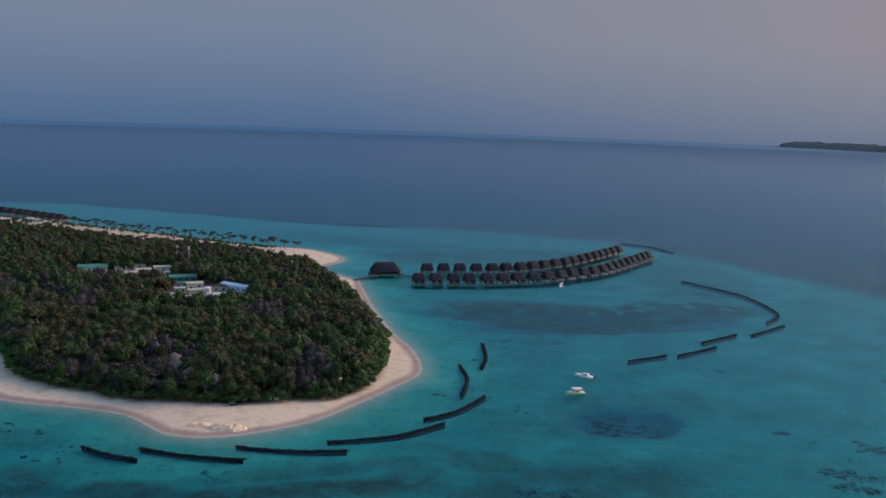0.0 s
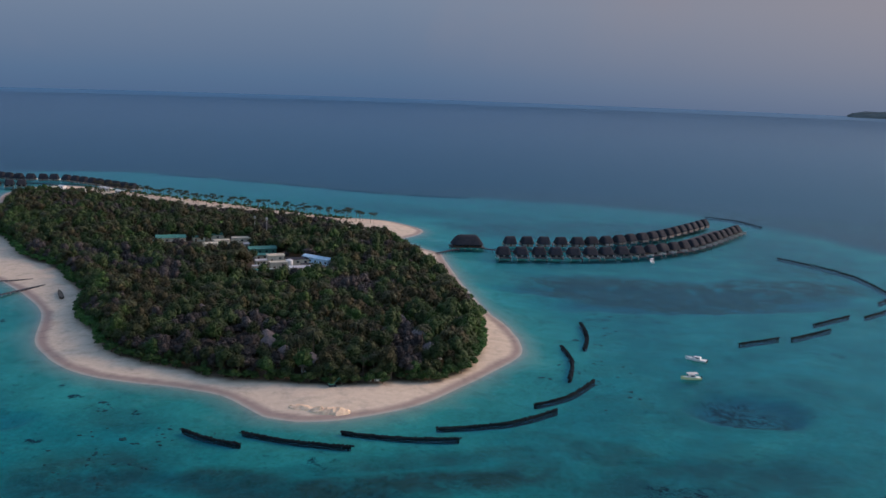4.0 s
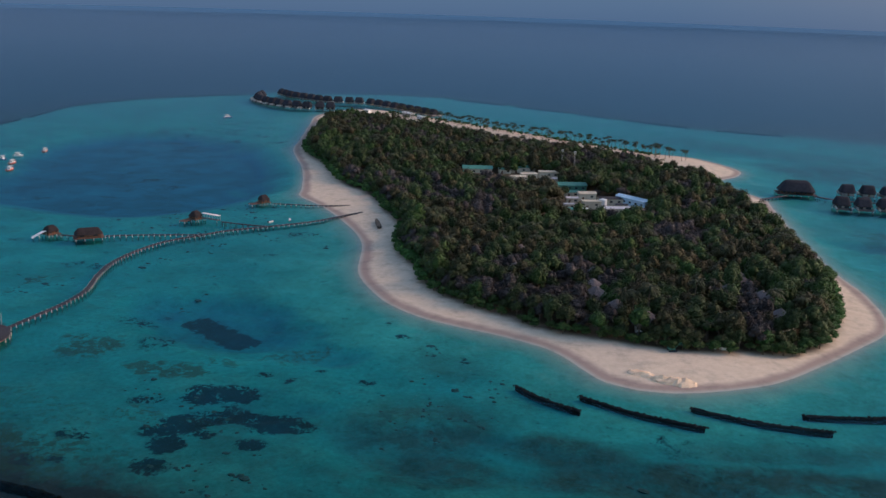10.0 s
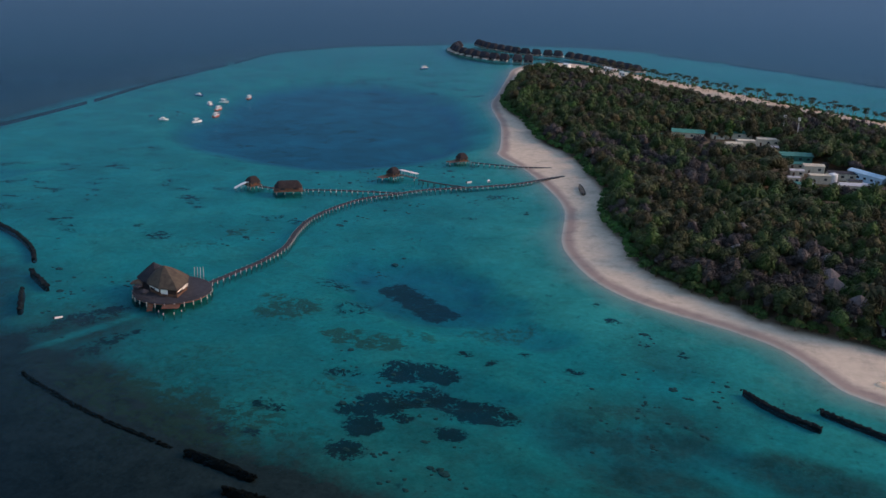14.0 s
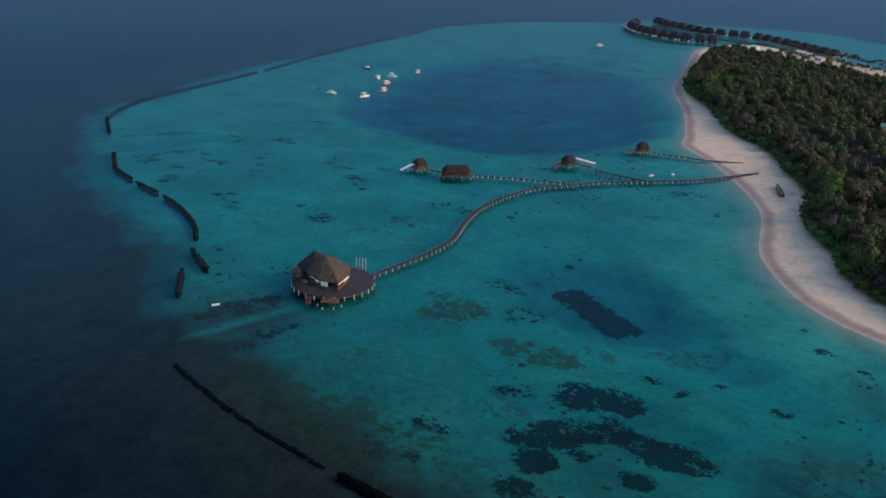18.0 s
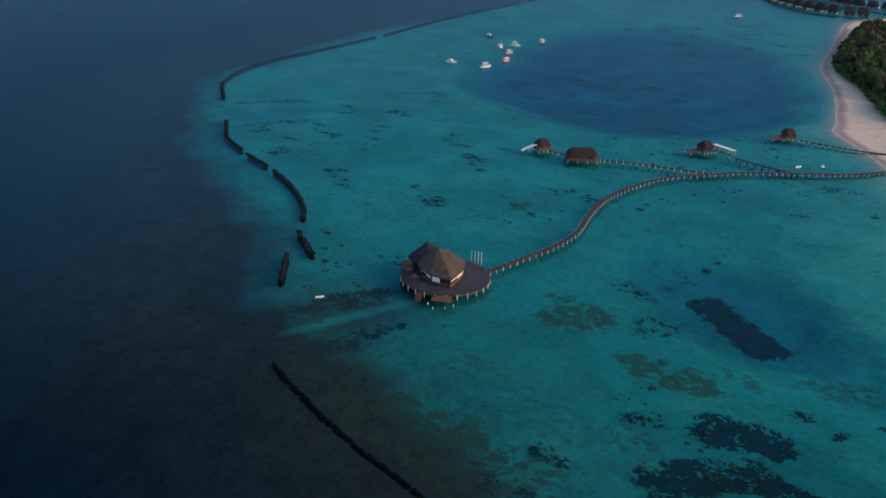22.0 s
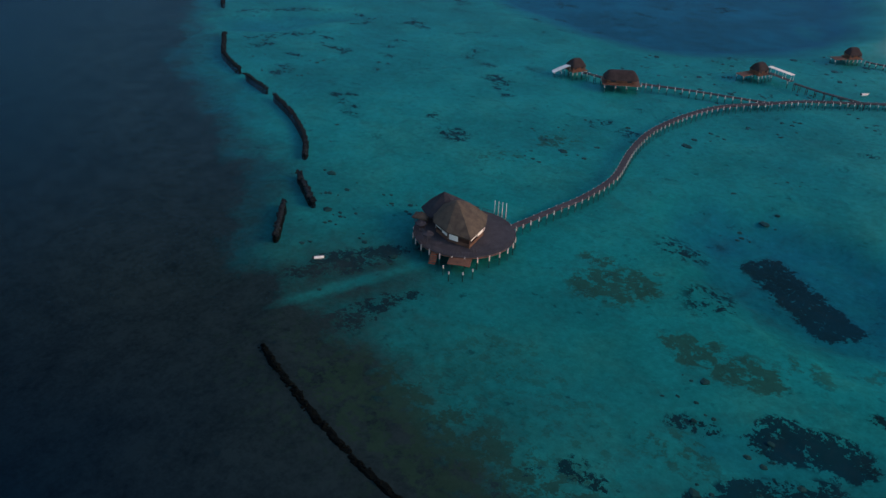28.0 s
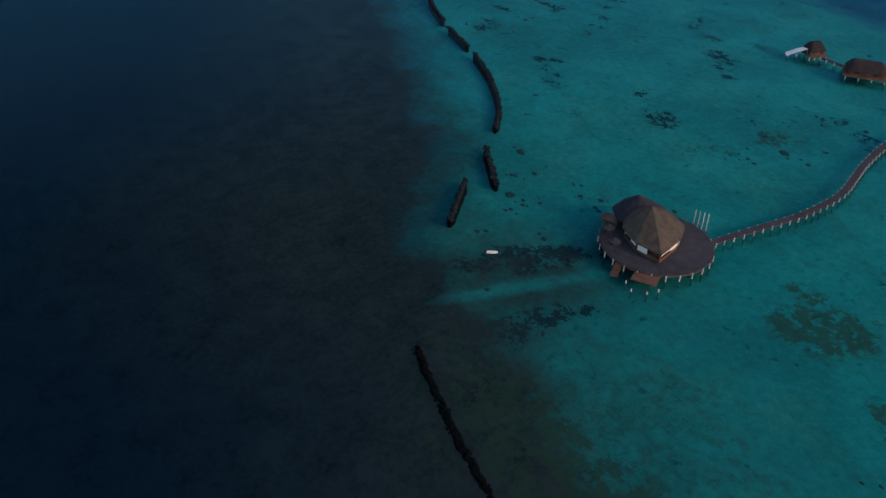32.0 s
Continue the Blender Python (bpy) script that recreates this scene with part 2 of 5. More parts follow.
def heights(q):
    d = signed(q, SHORE)
    land = np.minimum(np.maximum(d, 0) * 0.07, 1.6) + 0.25 * (fbm(q, 14, 3) - 0.5) * np.clip(d / 10, 0, 1)
    out = np.maximum(-d, 0)
    lagoon = -(0.085 * np.minimum(out, 10) + 0.02 * np.clip(out - 10, 0, 40) + 0.5 * np.clip(out / 40, 0, 1) * fbm(q, 60, 11))
    rim = signed(q, RIM) + 26 * (fbm(q, 70, 31) - 0.5) * np.clip((q[:, 0] + 150) / 100, 0, 1)
    drop = np.clip(-rim, 0, None)
    gentle = np.maximum.reduce([np.clip((q[:, 0] + 150) / 120, 0, 1), np.clip((q[:, 1] - 920) / 60, 0, 1), np.clip((-330 - q[:, 0]) / 60, 0, 1)])
    drop = drop * (1 - 0.6 * gentle)
    deep = -(0.16 * np.minimum(drop, 25) + 0.13 * np.clip(drop - 25, 0, 85))
    basin = np.clip((signed(q, BASIN) + 10 * (fbm(q, 40, 21) - 0.5)) / 22, -0.5, 1)
    pits = np.zeros(len(q))
    for x, y, a, b, turn, dp in PITS:
        w = q - (x, y) + np.stack([fbm(q, 18, 61) - 0.5, fbm(q, 18, 63) - 0.5], 1) * 16
        c, sn = math.cos(radians(turn)), math.sin(radians(turn))
        u, v = (w[:, 0] * c + w[:, 1] * sn) / a, (-w[:, 0] * sn + w[:, 1] * c) / b
        pits = np.maximum(pits, dp * np.clip((1.25 - np.hypot(u, v)) * 2.0, 0, 1))
    lagoon = lagoon - pits
    hole = -4.6 * np.clip(basin + 0.5, 0, 1.3)
    return np.where(d > 0, land, lagoon + deep * np.clip(out / 40, 0, 1) + hole * np.clip(out / 30, 0, 1))


# dark coral and seagrass beds: centre, half sizes, turn, strength
BEDS = [(-207, 274, 6, 5.7, 30, 1.0), (-199, 279, 5.5, 4.5, 49, 1.0), (-196, 269, 3, 3, 37, 0.7), (-201, 255.5, 8.5, 5.6, 50, 1.0), (-199, 243, 4, 4.2, 30, 1.0), (-195, 232, 3.8, 4.5, 58, 0.95), (-193, 251, 3, 2.2, 28, 0.8),
        (-184, 267, 13, 5.2, 12, 1.0), (-175, 265, 8, 3.4, 30, 0.9), (-178, 251, 3.5, 3.2, 20, 0.9)]
CORAL_HEADS = [(-198, 295, 2.2, 1.6, 22, 1.0), (-189, 294, 2.4, 1.2, 74, 1.0), (-183, 304, 1.4, 1.3, 29, 0.9), (-166, 302, 2.4, 2.0, 9, 0.9), (-221, 265, 4.9, 2.6, 35, 0.55), (-219, 225, 2.7, 1.8, -5, 0.9), (-231, 232, 2.3, 1.4, 80, 0.9),
               (-228, 239, 2.6, 1.8, 36, 0.7), (-227, 222, 6, 2.6, -37, 0.7), (-223, 238, 6, 2.2, 13, 0.6), (-239, 223, 2.2, 1.2, 0, 0.9), (-254, 219.5, 4.5, 1.6, 10, 0.85), (-271, 452, 6, 4, 40, 0.5), (-265, 415, 3.2, 1.8, 30, 0.65)]
DEEP_BEDS = [(-265, 321, 6, 6.5, 61, 0.5), (-245, 307, 6.5, 8, -7, 0.45), (-309, 252, 15, 5, 75, 0.95), (-290, 238, 16, 4, 78, 0.7), (-503, 352, 22, 2.5, 60, 0.6), (-471, 335, 22, 2.2, 75, 0.6), (74, 367, 15, 16, 6, 0.6),
             (144, 318, 11, 6, -23, 0.6), (143, 304, 8, 5, -22, 0.7), (165, 345, 9, 4, 10, 0.55), (40, 292, 15, 7, -4, 0.5)]
# thinner olive weed
WEEDS = [(-262, 293, 9.5, 8, 67, 0.9), (-273, 299, 5.5, 3, 17, 0.75), (-236, 285, 6.2, 4.8, 10, 0.9), (-223, 286, 8, 5.2, 22, 0.9), (-215, 297, 6.3, 4, 5, 0.5), (-227, 231, 7, 6.3, 49, 0.6), (-217, 256, 8, 6, 25, 0.5),
         (-197, 315, 14, 8, 37, 0.5), (-333, 344, 9, 5, 60, 0.6), (-331, 322, 7, 4, 60, 0.5), (-246, 246, 30, 14, -10, 0.3)]
SOUTH_WEEDS = [(-141, 280, 22, 17, 39, 0.75), (-145, 325, 9, 9, 40, 0.6), (-128, 258, 18, 11, 26, 0.75), (-98, 281, 18, 8, 3, 0.8), (-42, 303, 46, 6, 21, 0.6), (-55, 281, 60, 8.5, 20, 0.9), (-40, 258, 60, 12, 5, 0.8),
               (17, 317, 24, 11, -36, 0.6), (-4, 300, 18, 10, -59, 0.55), (50, 300, 50, 20, 15, 0.6)]
EAST_WEEDS = [(75, 380, 60, 30, 30, 0.4), (71, 565, 70, 34, -8, 1.3), (150, 590, 55, 26, 20, 1.1), (40, 790, 120, 40, 15, 0.7), (190, 700, 40, 90, -10, 0.6), (-60, 850, 120, 30, -20, 0.45), (-180, 245, 30, 12, 0, 0.45), (-258, 201, 14, 4, -10, 0.5)]


def blotches(q, shapes):
    m = np.zeros(len(q))
    wob = np.stack([fbm(q, 13, 41) - 0.5, fbm(q, 13, 57) - 0.5], 1) * 9
    for x, y, a, b, turn, s in shapes:
        w = q - (x, y) + wob * min(1.0, b / 5)
        c, sn = math.cos(radians(turn)), math.sin(radians(turn))
        u, v = (w[:, 0] * c + w[:, 1] * sn) / a, (-w[:, 0] * sn + w[:, 1] * c) / b
        m = np.maximum(m, s * np.clip((1.4 - np.hypot(u, v)) * 1.5, 0, 1))
    return m


def beds(q):
    m = np.maximum(1.55 * blotches(q, BEDS), blotches(q, CORAL_HEADS + DEEP_BEDS))
    # the dredged dark rectangle
    c, sn = math.cos(radians(-25)), math.sin(radians(-25))
    w = q - (-235.2, 327.0)
    u, v = np.abs(w[:, 0] * c + w[:, 1] * sn), np.abs(-w[:, 0] * sn + w[:, 1] * c)
    m = np.maximum(m, 1.7 * np.clip((19.3 - u) / 3, 0, 1) * np.clip((6.8 - v) / 2.5, 0, 1))
    spots = np.clip((fbm(q, 9, 77, 3) - 0.66) * 8, 0, 0.7) * np.clip((fbm(q, 90, 83, 2) - 0.45) * 5, 0, 1)
    m = np.maximum(m, spots * np.clip((signed(q, RIM) + 5) / 20, 0, 1))
    # tumbled coral along the south-western reef wall
    m = np.maximum(m, 1.5 * np.clip(1.5 - line_distance(q, np.array([(-292, 215), (-275, 212), (-257.6, 209.9), (-240, 209.4), (-204, 209)])) / 2.6, 0, 1))
    m *= 1 - streak(q)
    return m * np.clip((-signed(q, SHORE) - 5) / 10, 0, 1)


def streak(q):
    """The pale sand tongue in the channel beside the restaurant."""
    d = line_distance(q, np.array([(-297.5, 262), (-299, 254), (-302, 236), (-305, 218)])) + 2.2 * (fbm(q, 6, 97, 3) - 0.5)
    return np.clip(1.5 - d / 1.7, 0, 1) * np.clip((q[:, 1] - 216) / 22, 0, 1)


def weeds(q):
    m = blotches(q, WEEDS)
    # broken coral ground behind the south-western reef wall
    m = np.maximum(m, 0.82 * np.clip(1.3 - np.abs(q[:, 1] - 222 - 0.1 * (q[:, 0] + 250)) / 17, 0, 1) * np.clip(1.4 - np.abs(q[:, 0] + 250) / 44, 0, 1))
    return m * (1 - streak(q)) * np.clip((-signed(q, SHORE) - 5) / 10, 0, 1)


def grid_mesh(name, xs, ys, zs):
    nx, ny = len(xs), len(ys)
    co = np.stack([np.tile(xs, ny), np.repeat(ys, nx), zs], 1)
    i = (np.arange(nx - 1)[None] + nx * np.arange(ny - 1)[:, None]).ravel()
    me = bpy.data.meshes.new(name)
    me.from_pydata(co.tolist(), [], np.stack([i, i + 1, i + nx + 1, i + nx], 1).tolist())
    me.shade_smooth()
    return me


def ground_material():
    m, n, l, b = graph("sand_and_seabed")
    geo = n.new("ShaderNodeNewGeometry")
    sep = n.new("ShaderNodeSeparateXYZ")
    l.new(geo.outputs["Position"], sep.inputs[0])
    z = sep.outputs["Z"]
    depth = math_node(n, l, "DIVIDE", math_node(n, l, "MULTIPLY", z, -1.0), 16.0, True)
    mott = noise_node(n, l, 0.04, 8, 0.68)
    depth = math_node(n, l, "MULTIPLY", depth, math_node(n, l, "ADD", math_node(n, l, "MULTIPLY", mott, 1.5), 0.25))
    water = ramp_node(n, l, depth, DEPTHS)
    fine = noise_node(n, l, 0.35, 6, 0.7)
    sand = ramp_node(n, l, fine, [(0.2, (0.52, 0.41, 0.3)), (0.8, (0.7, 0.57, 0.43))])
    wet = mix_node(n, l, math_node(n, l, "MULTIPLY", math_node(n, l, "SUBTRACT", z, math_node(n, l, "MULTIPLY", mott, 0.5)), 5.0, True), (0.33, 0.25, 0.21), sand)
    base = mix_node(n, l, math_node(n, l, "ADD", math_node(n, l, "MULTIPLY", z, 5.0), 0.25, True), water, wet)
    at = n.new("ShaderNodeAttribute")
    at.attribute_name = "bed"
    patch = noise_node(n, l, 0.14, 8, 0.72)
    ragged = noise_node(n, l, 0.26, 8, 0.72)
    crumbs = noise_node(n, l, 0.75, 6, 0.75)
    rag = math_node(n, l, "ADD", math_node(n, l, "MULTIPLY", math_node(n, l, "SUBTRACT", ragged, 0.5), 6.5), math_node(n, l, "MULTIPLY", math_node(n, l, "SUBTRACT", crumbs, 0.5), 7.0))
    k = math_node(n, l, "MULTIPLY", math_node(n, l, "SUBTRACT", math_node(n, l, "ADD", at.outputs["Fac"], rag), 0.5), 5.0, True)
    k = math_node(n, l, "MULTIPLY", k, math_node(n, l, "MULTIPLY", at.outputs["Fac"], 2.4, True))
    # soft drifts of paler and darker sand
    drift = math_node(n, l, "ADD", math_node(n, l, "MULTIPLY", noise_node(n, l, 0.03, 5, 0.6), 0.6), math_node(n, l, "MULTIPLY", noise_node(n, l, 0.5, 5, 0.7), 0.4))
    hs = n.new("ShaderNodeHueSaturation")
    l.new(base, hs.inputs["Color"])
    grain = math_node(n, l, "MULTIPLY", math_node(n, l, "SUBTRACT", crumbs, 0.5), 0.8)
    l.new(math_node(n, l, "ADD", math_node(n, l, "ADD", math_node(n, l, "MULTIPLY", drift, 1.8), 0.1), grain), hs.inputs["Value"])
    base = mix_node(n, l, math_node(n, l, "MULTIPLY", math_node(n, l, "ADD", z, 0.3), -2.0, True), base, hs.outputs[0])
    grass = mix_node(n, l, math_node(n, l, "MULTIPLY", math_node(n, l, "SUBTRACT", noise_node(n, l, 0.06, 6, 0.7), 0.35), 3.3, True), (0.005, 0.018, 0.024), (0.003, 0.034, 0.06))
    base = mix_node(n, l, math_node(n, l, "MULTIPLY", k, 0.94), base, grass)
    # dark reef slope outside the rim
    ou = n.new("ShaderNodeAttribute")
    ou.attribute_name = "outer"
    rubble = math_node(n, l, "MULTIPLY", math_node(n, l, "SUBTRACT", math_node(n, l, "ADD", math_node(n, l, "MULTIPLY", patch, 0.6), math_node(n, l, "MULTIPLY", crumbs, 0.5)), 0.36), 3.6, True)
    slope = mix_node(n, l, rubble, (0.006, 0.016, 0.021), (0.031, 0.053, 0.059))
    slope = mix_node(n, l, math_node(n, l, "MULTIPLY", math_node(n, l, "SUBTRACT", ou.outputs["Fac"], 0.38), 1.6, True), slope, mix_node(n, l, rubble, (0.001, 0.009, 0.023), (0.0035, 0.023, 0.045)))
    base = mix_node(n, l, math_node(n, l, "MULTIPLY", math_node(n, l, "ADD", ou.outputs["Fac"], math_node(n, l, "MULTIPLY", math_node(n, l, "SUBTRACT", patch, 0.5), 0.3)), 5.0, True), base, slope)
    # thin olive weed
    we = n.new("ShaderNodeAttribute")
    we.attribute_name = "weed"
    wk = math_node(n, l, "ADD", we.outputs["Fac"], math_node(n, l, "MULTIPLY", math_node(n, l, "SUBTRACT", noise_node(n, l, 0.35, 8, 0.75), 0.5), 7.5))
    wk = math_node(n, l, "MULTIPLY", math_node(n, l, "SUBTRACT", wk, 0.4), 2.4, True)
    wk = math_node(n, l, "MULTIPLY", wk, math_node(n, l, "MULTIPLY", we.outputs["Fac"], 1.6, True))
    wk = math_node(n, l, "MULTIPLY", wk, math_node(n, l, "SUBTRACT", 1.0, k))
    base = mix_node(n, l, math_node(n, l, "MULTIPLY", wk, 0.72), base, mix_node(n, l, ragged, (0.012, 0.036, 0.024), (0.045, 0.1, 0.062)))
    # green turf of weed on the reef flat
    fl = n.new("ShaderNodeAttribute")
    fl.attribute_name = "flat"
    turf = math_node(n, l, "MULTIPLY", math_node(n, l, "MULTIPLY", fl.outputs["Fac"], math_node(n, l, "SUBTRACT", 1.0, k)), math_node(n, l, "MULTIPLY", math_node(n, l, "SUBTRACT", noise_node(n, l, 0.09, 9, 0.75), 0.22), 3.0, True), True)
    base = mix_node(n, l, turf, base, mix_node(n, l, rubble, (0.006, 0.022, 0.022), (0.03, 0.08, 0.074)))
    # leaf litter under the trees
    lit = n.new("ShaderNodeAttribute")
    lit.attribute_name = "litter"
    base = mix_node(n, l, lit.outputs["Fac"], base, mix_node(n, l, fine, (0.05, 0.038, 0.024), (0.13, 0.1, 0.065)))
    # small scattered coral heads
    speck = math_node(n, l, "MULTIPLY", math_node(n, l, "SUBTRACT", noise_node(n, l, 0.32, 4, 0.6), 0.64), 12.0, True)
    speck = math_node(n, l, "MULTIPLY", speck, math_node(n, l, "MULTIPLY", math_node(n, l, "ADD", z, 0.4), -1.0, True))
    heads = math_node(n, l, "MULTIPLY", math_node(n, l, "SUBTRACT", noise_node(n, l, 0.16, 7, 0.8), 0.66), 14.0, True)
    heads = math_node(n, l, "MULTIPLY", heads, math_node(n, l, "MULTIPLY", math_node(n, l, "ADD", z, 0.8), -1.0, True))
    speck = math_node(n, l, "MAXIMUM", speck, heads)
    base = mix_node(n, l, math_node(n, l, "MULTIPLY", speck, 0.55), base, grass)
    l.new(base, b.inputs["Base Color"])
    b.inputs["Roughness"].default_value = 0.95
    b.inputs["Specular IOR Level"].default_value = 0.1
    bump_node(n, l, b, fine, 0.2, 0.15)
    return m


DEPTHS = [(0.0, (0.42, 0.45, 0.39)), (0.018, (0.2, 0.41, 0.35)), (0.06, (0.038, 0.35, 0.31)), (0.12, (0.01, 0.275, 0.275)), (0.22, (0.006, 0.205, 0.238)), (0.42, (0.002, 0.13, 0.225)), (0.7, (0.0012, 0.044, 0.084)), (1.0, (0.0007, 0.008, 0.021))]

XS, YS = spaced(-720, 460, 3.5, 4900), spaced(150, 1110, 3.5, 4900)
XS = np.concatenate([XS[XS < -350], np.arange(-349, -100, 1.6), XS[XS > -99]])
YS = np.concatenate([YS[YS < 195], np.arange(196, 350, 1.6), YS[YS > 351]])
Q = np.stack([np.tile(XS, len(YS)), np.repeat(YS, len(XS))], 1)
ground_mesh = grid_mesh("ground", XS, YS, heights(Q))
ground_mesh.attributes.new("bed", "FLOAT", "POINT").data.foreach_set("value", beds(Q).astype(np.float32))
ground_mesh.attributes.new("litter", "FLOAT", "POINT").data.foreach_set("value", np.clip(signed(Q, WOODS) / 4, 0, 1).astype(np.float32))
south = np.clip((Q[:, 0] + 325) / 40, 0, 1) * np.clip((330 - Q[:, 1]) / 60, 0, 1)
west = np.clip((-330 - Q[:, 0]) / 60, 0, 1) * np.clip((900 - Q[:, 1]) / 60, 0, 1)
reach = -signed(Q, RIM) + 26 * (fbm(Q, 45, 91) - 0.36) - 2 * west * (1 - south) + 24 * south
spread = 75 + 28 * west * (1 - south) + 155 * np.clip((Q[:, 0] + 150) / 120, 0, 1) * (1 - south) + 40 * np.clip((Q[:, 1] - 900) / 60, 0, 1)
tongue = 1 - 0.62 * streak(Q)
ground_mesh.attributes.new("weed", "FLOAT", "POINT").data.foreach_set("value", weeds(Q).astype(np.float32))
channel = np.clip(1.5 - np.hypot((Q[:, 0] + 303) / 18, (Q[:, 1] - 238) / 27) + 0.8 * (fbm(Q, 12, 95) - 0.5), 0, 1) * 0.15
ground_mesh.attributes.new("outer", "FLOAT", "POINT").data.foreach_set("value", (np.maximum(np.clip(reach / spread, 0, 1), channel) * tongue).astype(np.float32))
ground_mesh.attributes.new("flat", "FLOAT", "POINT").data.foreach_set("value", (np.maximum(0.5 * np.clip((288 - Q[:, 1]) / 60, 0, 1) * np.clip((260 - Q[:, 0]) / 150, 0, 1), np.maximum(0.2 * np.clip((Q[:, 0] + 40) / 70, 0, 1), blotches(Q, SOUTH_WEEDS + EAST_WEEDS))) * tongue * np.clip(1 - reach / 25, 0, 1) * np.clip((-signed(Q, SHORE) - 20) / 20, 0, 1)).astype(np.float32))
ground_mesh.materials.append(ground_material())
ground = tagged(new("ground", ground_mesh), "pale sand island and seabed falling away to deep blue water", "ground", kind="structure")


def sea_material():
    m, n, l, b = graph("sea_surface")
    n.remove(b)
    out = n["Material Output"]
    clear, gloss, mix = n.new("ShaderNodeBsdfTransparent"), n.new("ShaderNodeBsdfGlossy"), n.new("ShaderNodeMixShader")
    clear.inputs["Color"].default_value = (0.75, 0.88, 0.89, 1)
    gloss.inputs["Roughness"].default_value = 0.28
    fres = n.new("ShaderNodeFresnel")
    fres.inputs["IOR"].default_value = 1.33
    waves = math_node(n, l, "ADD", noise_node(n, l, 0.35, 4, 0.6), math_node(n, l, "MULTIPLY", noise_node(n, l, 0.05, 3, 0.6), 0.25))
    bp = n.new("ShaderNodeBump")
    bp.inputs["Strength"].default_value, bp.inputs["Distance"].default_value = 0.25, 0.3
    l.new(waves, bp.inputs["Height"])
    l.new(bp.outputs[0], gloss.inputs["Normal"])
    l.new(bp.outputs[0], fres.inputs["Normal"])
    graze = math_node(n, l, "MULTIPLY", math_node(n, l, "SUBTRACT", fres.outputs[0], 0.15), 1.6, True)
    l.new(mix_node(n, l, graze, (0.2, 0.58, 0.73), (0.52, 0.72, 0.88)), gloss.inputs["Color"])
    l.new(math_node(n, l, "MULTIPLY", math_node(n, l, "SUBTRACT", fres.outputs[0], 0.05), 0.86, True), mix.inputs[0])
    l.new(clear.outputs[0], mix.inputs[1])
    l.new(gloss.outputs[0], mix.inputs[2])
    l.new(mix.outputs[0], out.inputs["Surface"])
    return m


sea_mesh = grid_mesh("water", np.array([-4900, -1000, 0, 1000, 4900.0]), np.array([-4900, -1000, 0, 1000, 4900.0]), np.zeros(25))
sea_mesh.materials.append(sea_material())
sea = tagged(new("water", sea_mesh), "calm clear tropical sea with fine ripples", "sea", kind="structure")
sea.visible_shadow = False


def backdrop_material():
    m, n, l, b = graph("hazy_sky")
    n.remove(b)
    em = n.new("ShaderNodeEmission")
    tc = n.new("ShaderNodeTexCoord")
    sep = n.new("ShaderNodeSeparateXYZ")
    l.new(tc.outputs["Object"], sep.inputs[0])
    up = math_node(n, l, "DIVIDE", sep.outputs["Z"], 1500.0, True)
    c = ramp_node(n, l, up, [(0.0, (0.034, 0.06, 0.108)), (0.06, (0.04, 0.068, 0.116)), (0.14, (0.052, 0.077, 0.122)), (0.3, (0.071, 0.094, 0.136)), (0.5, (0.083, 0.098, 0.135)), (1.0, (0.082, 0.11, 0.175))])
    warm = math_node(n, l, "MULTIPLY", math_node(n, l, "ADD", sep.outputs["X"], 600.0), 0.0004, True)
    c = mix_node(n, l, math_node(n, l, "MULTIPLY", warm, math_node(n, l, "ADD", math_node(n, l, "MULTIPLY", up, 2.2), 0.3, True)), c, (0.116, 0.11, 0.128))
    cloud = math_node(n, l, "MULTIPLY", math_node(n, l, "SUBTRACT", noise_node(n, l, 0.0011, 5, 0.6), 0.52), 4.0, True)
    c = mix_node(n, l, math_node(n, l, "MULTIPLY", cloud, math_node(n, l, "MULTIPLY", up, 0.9, True)), c, (0.115, 0.1, 0.115))
    l.new(c, em.inputs["Color"])
    l.new(em.outputs[0], n["Material Output"].inputs["Surface"])
    return m


bm = bmesh.new()
ring = []
for k in range(61):
    a = radians(-38 + 168 * k / 60)
    p = (-4750 * math.sin(a), 4750 * math.cos(a))
    ring.append((bm.verts.new((*p, -60)), bm.verts.new((*p, 1300))))
for (a, b), (c, d) in zip(ring, ring[1:]):
    bm.faces.new((a, b, d, c))
me = bpy.data.meshes.new("backdrop")
bm.to_mesh(me)
bm.free()
me.materials.append(backdrop_material())
tagged(new("backdrop", me), "hazy blue and pink dawn sky over the horizon", "sky", kind="structure")

# ---- mesh helpers ----


def part(name, bm, material, parent=None, label="", m=None):
    me = bpy.data.meshes.new(name)
    bm.to_mesh(me)
    bm.free()
    me.materials.append(material)
    ob = new(name, me)
    if parent:
        ob.parent = parent
    if m is not None:
        ob.matrix_basis = m
    return tagged(ob, label)


def share(name, me, parent, m):
    ob = new(name, me)
    ob.parent = parent
    ob.matrix_basis = m
    return ob


def empty(name, m, label, category, group=""):
    e = new(name)
    e.empty_display_size = 0.5
    e.matrix_basis = m
    return tagged(e, label, category, group)


def add_box(bm, x, y, z, sx, sy, sz, turn=0.0, bevel=0.0):
    r = bmesh.ops.create_cube(bm, size=1, matrix=pose(x, y, z, 0, 0, turn) @ Matrix.Diagonal((sx, sy, sz, 1)))
    if bevel:
        es = {e for v in r["verts"] for e in v.link_edges}
        bmesh.ops.bevel(bm, geom=list(es), offset=bevel, segments=1, affect="EDGES")
    return bm


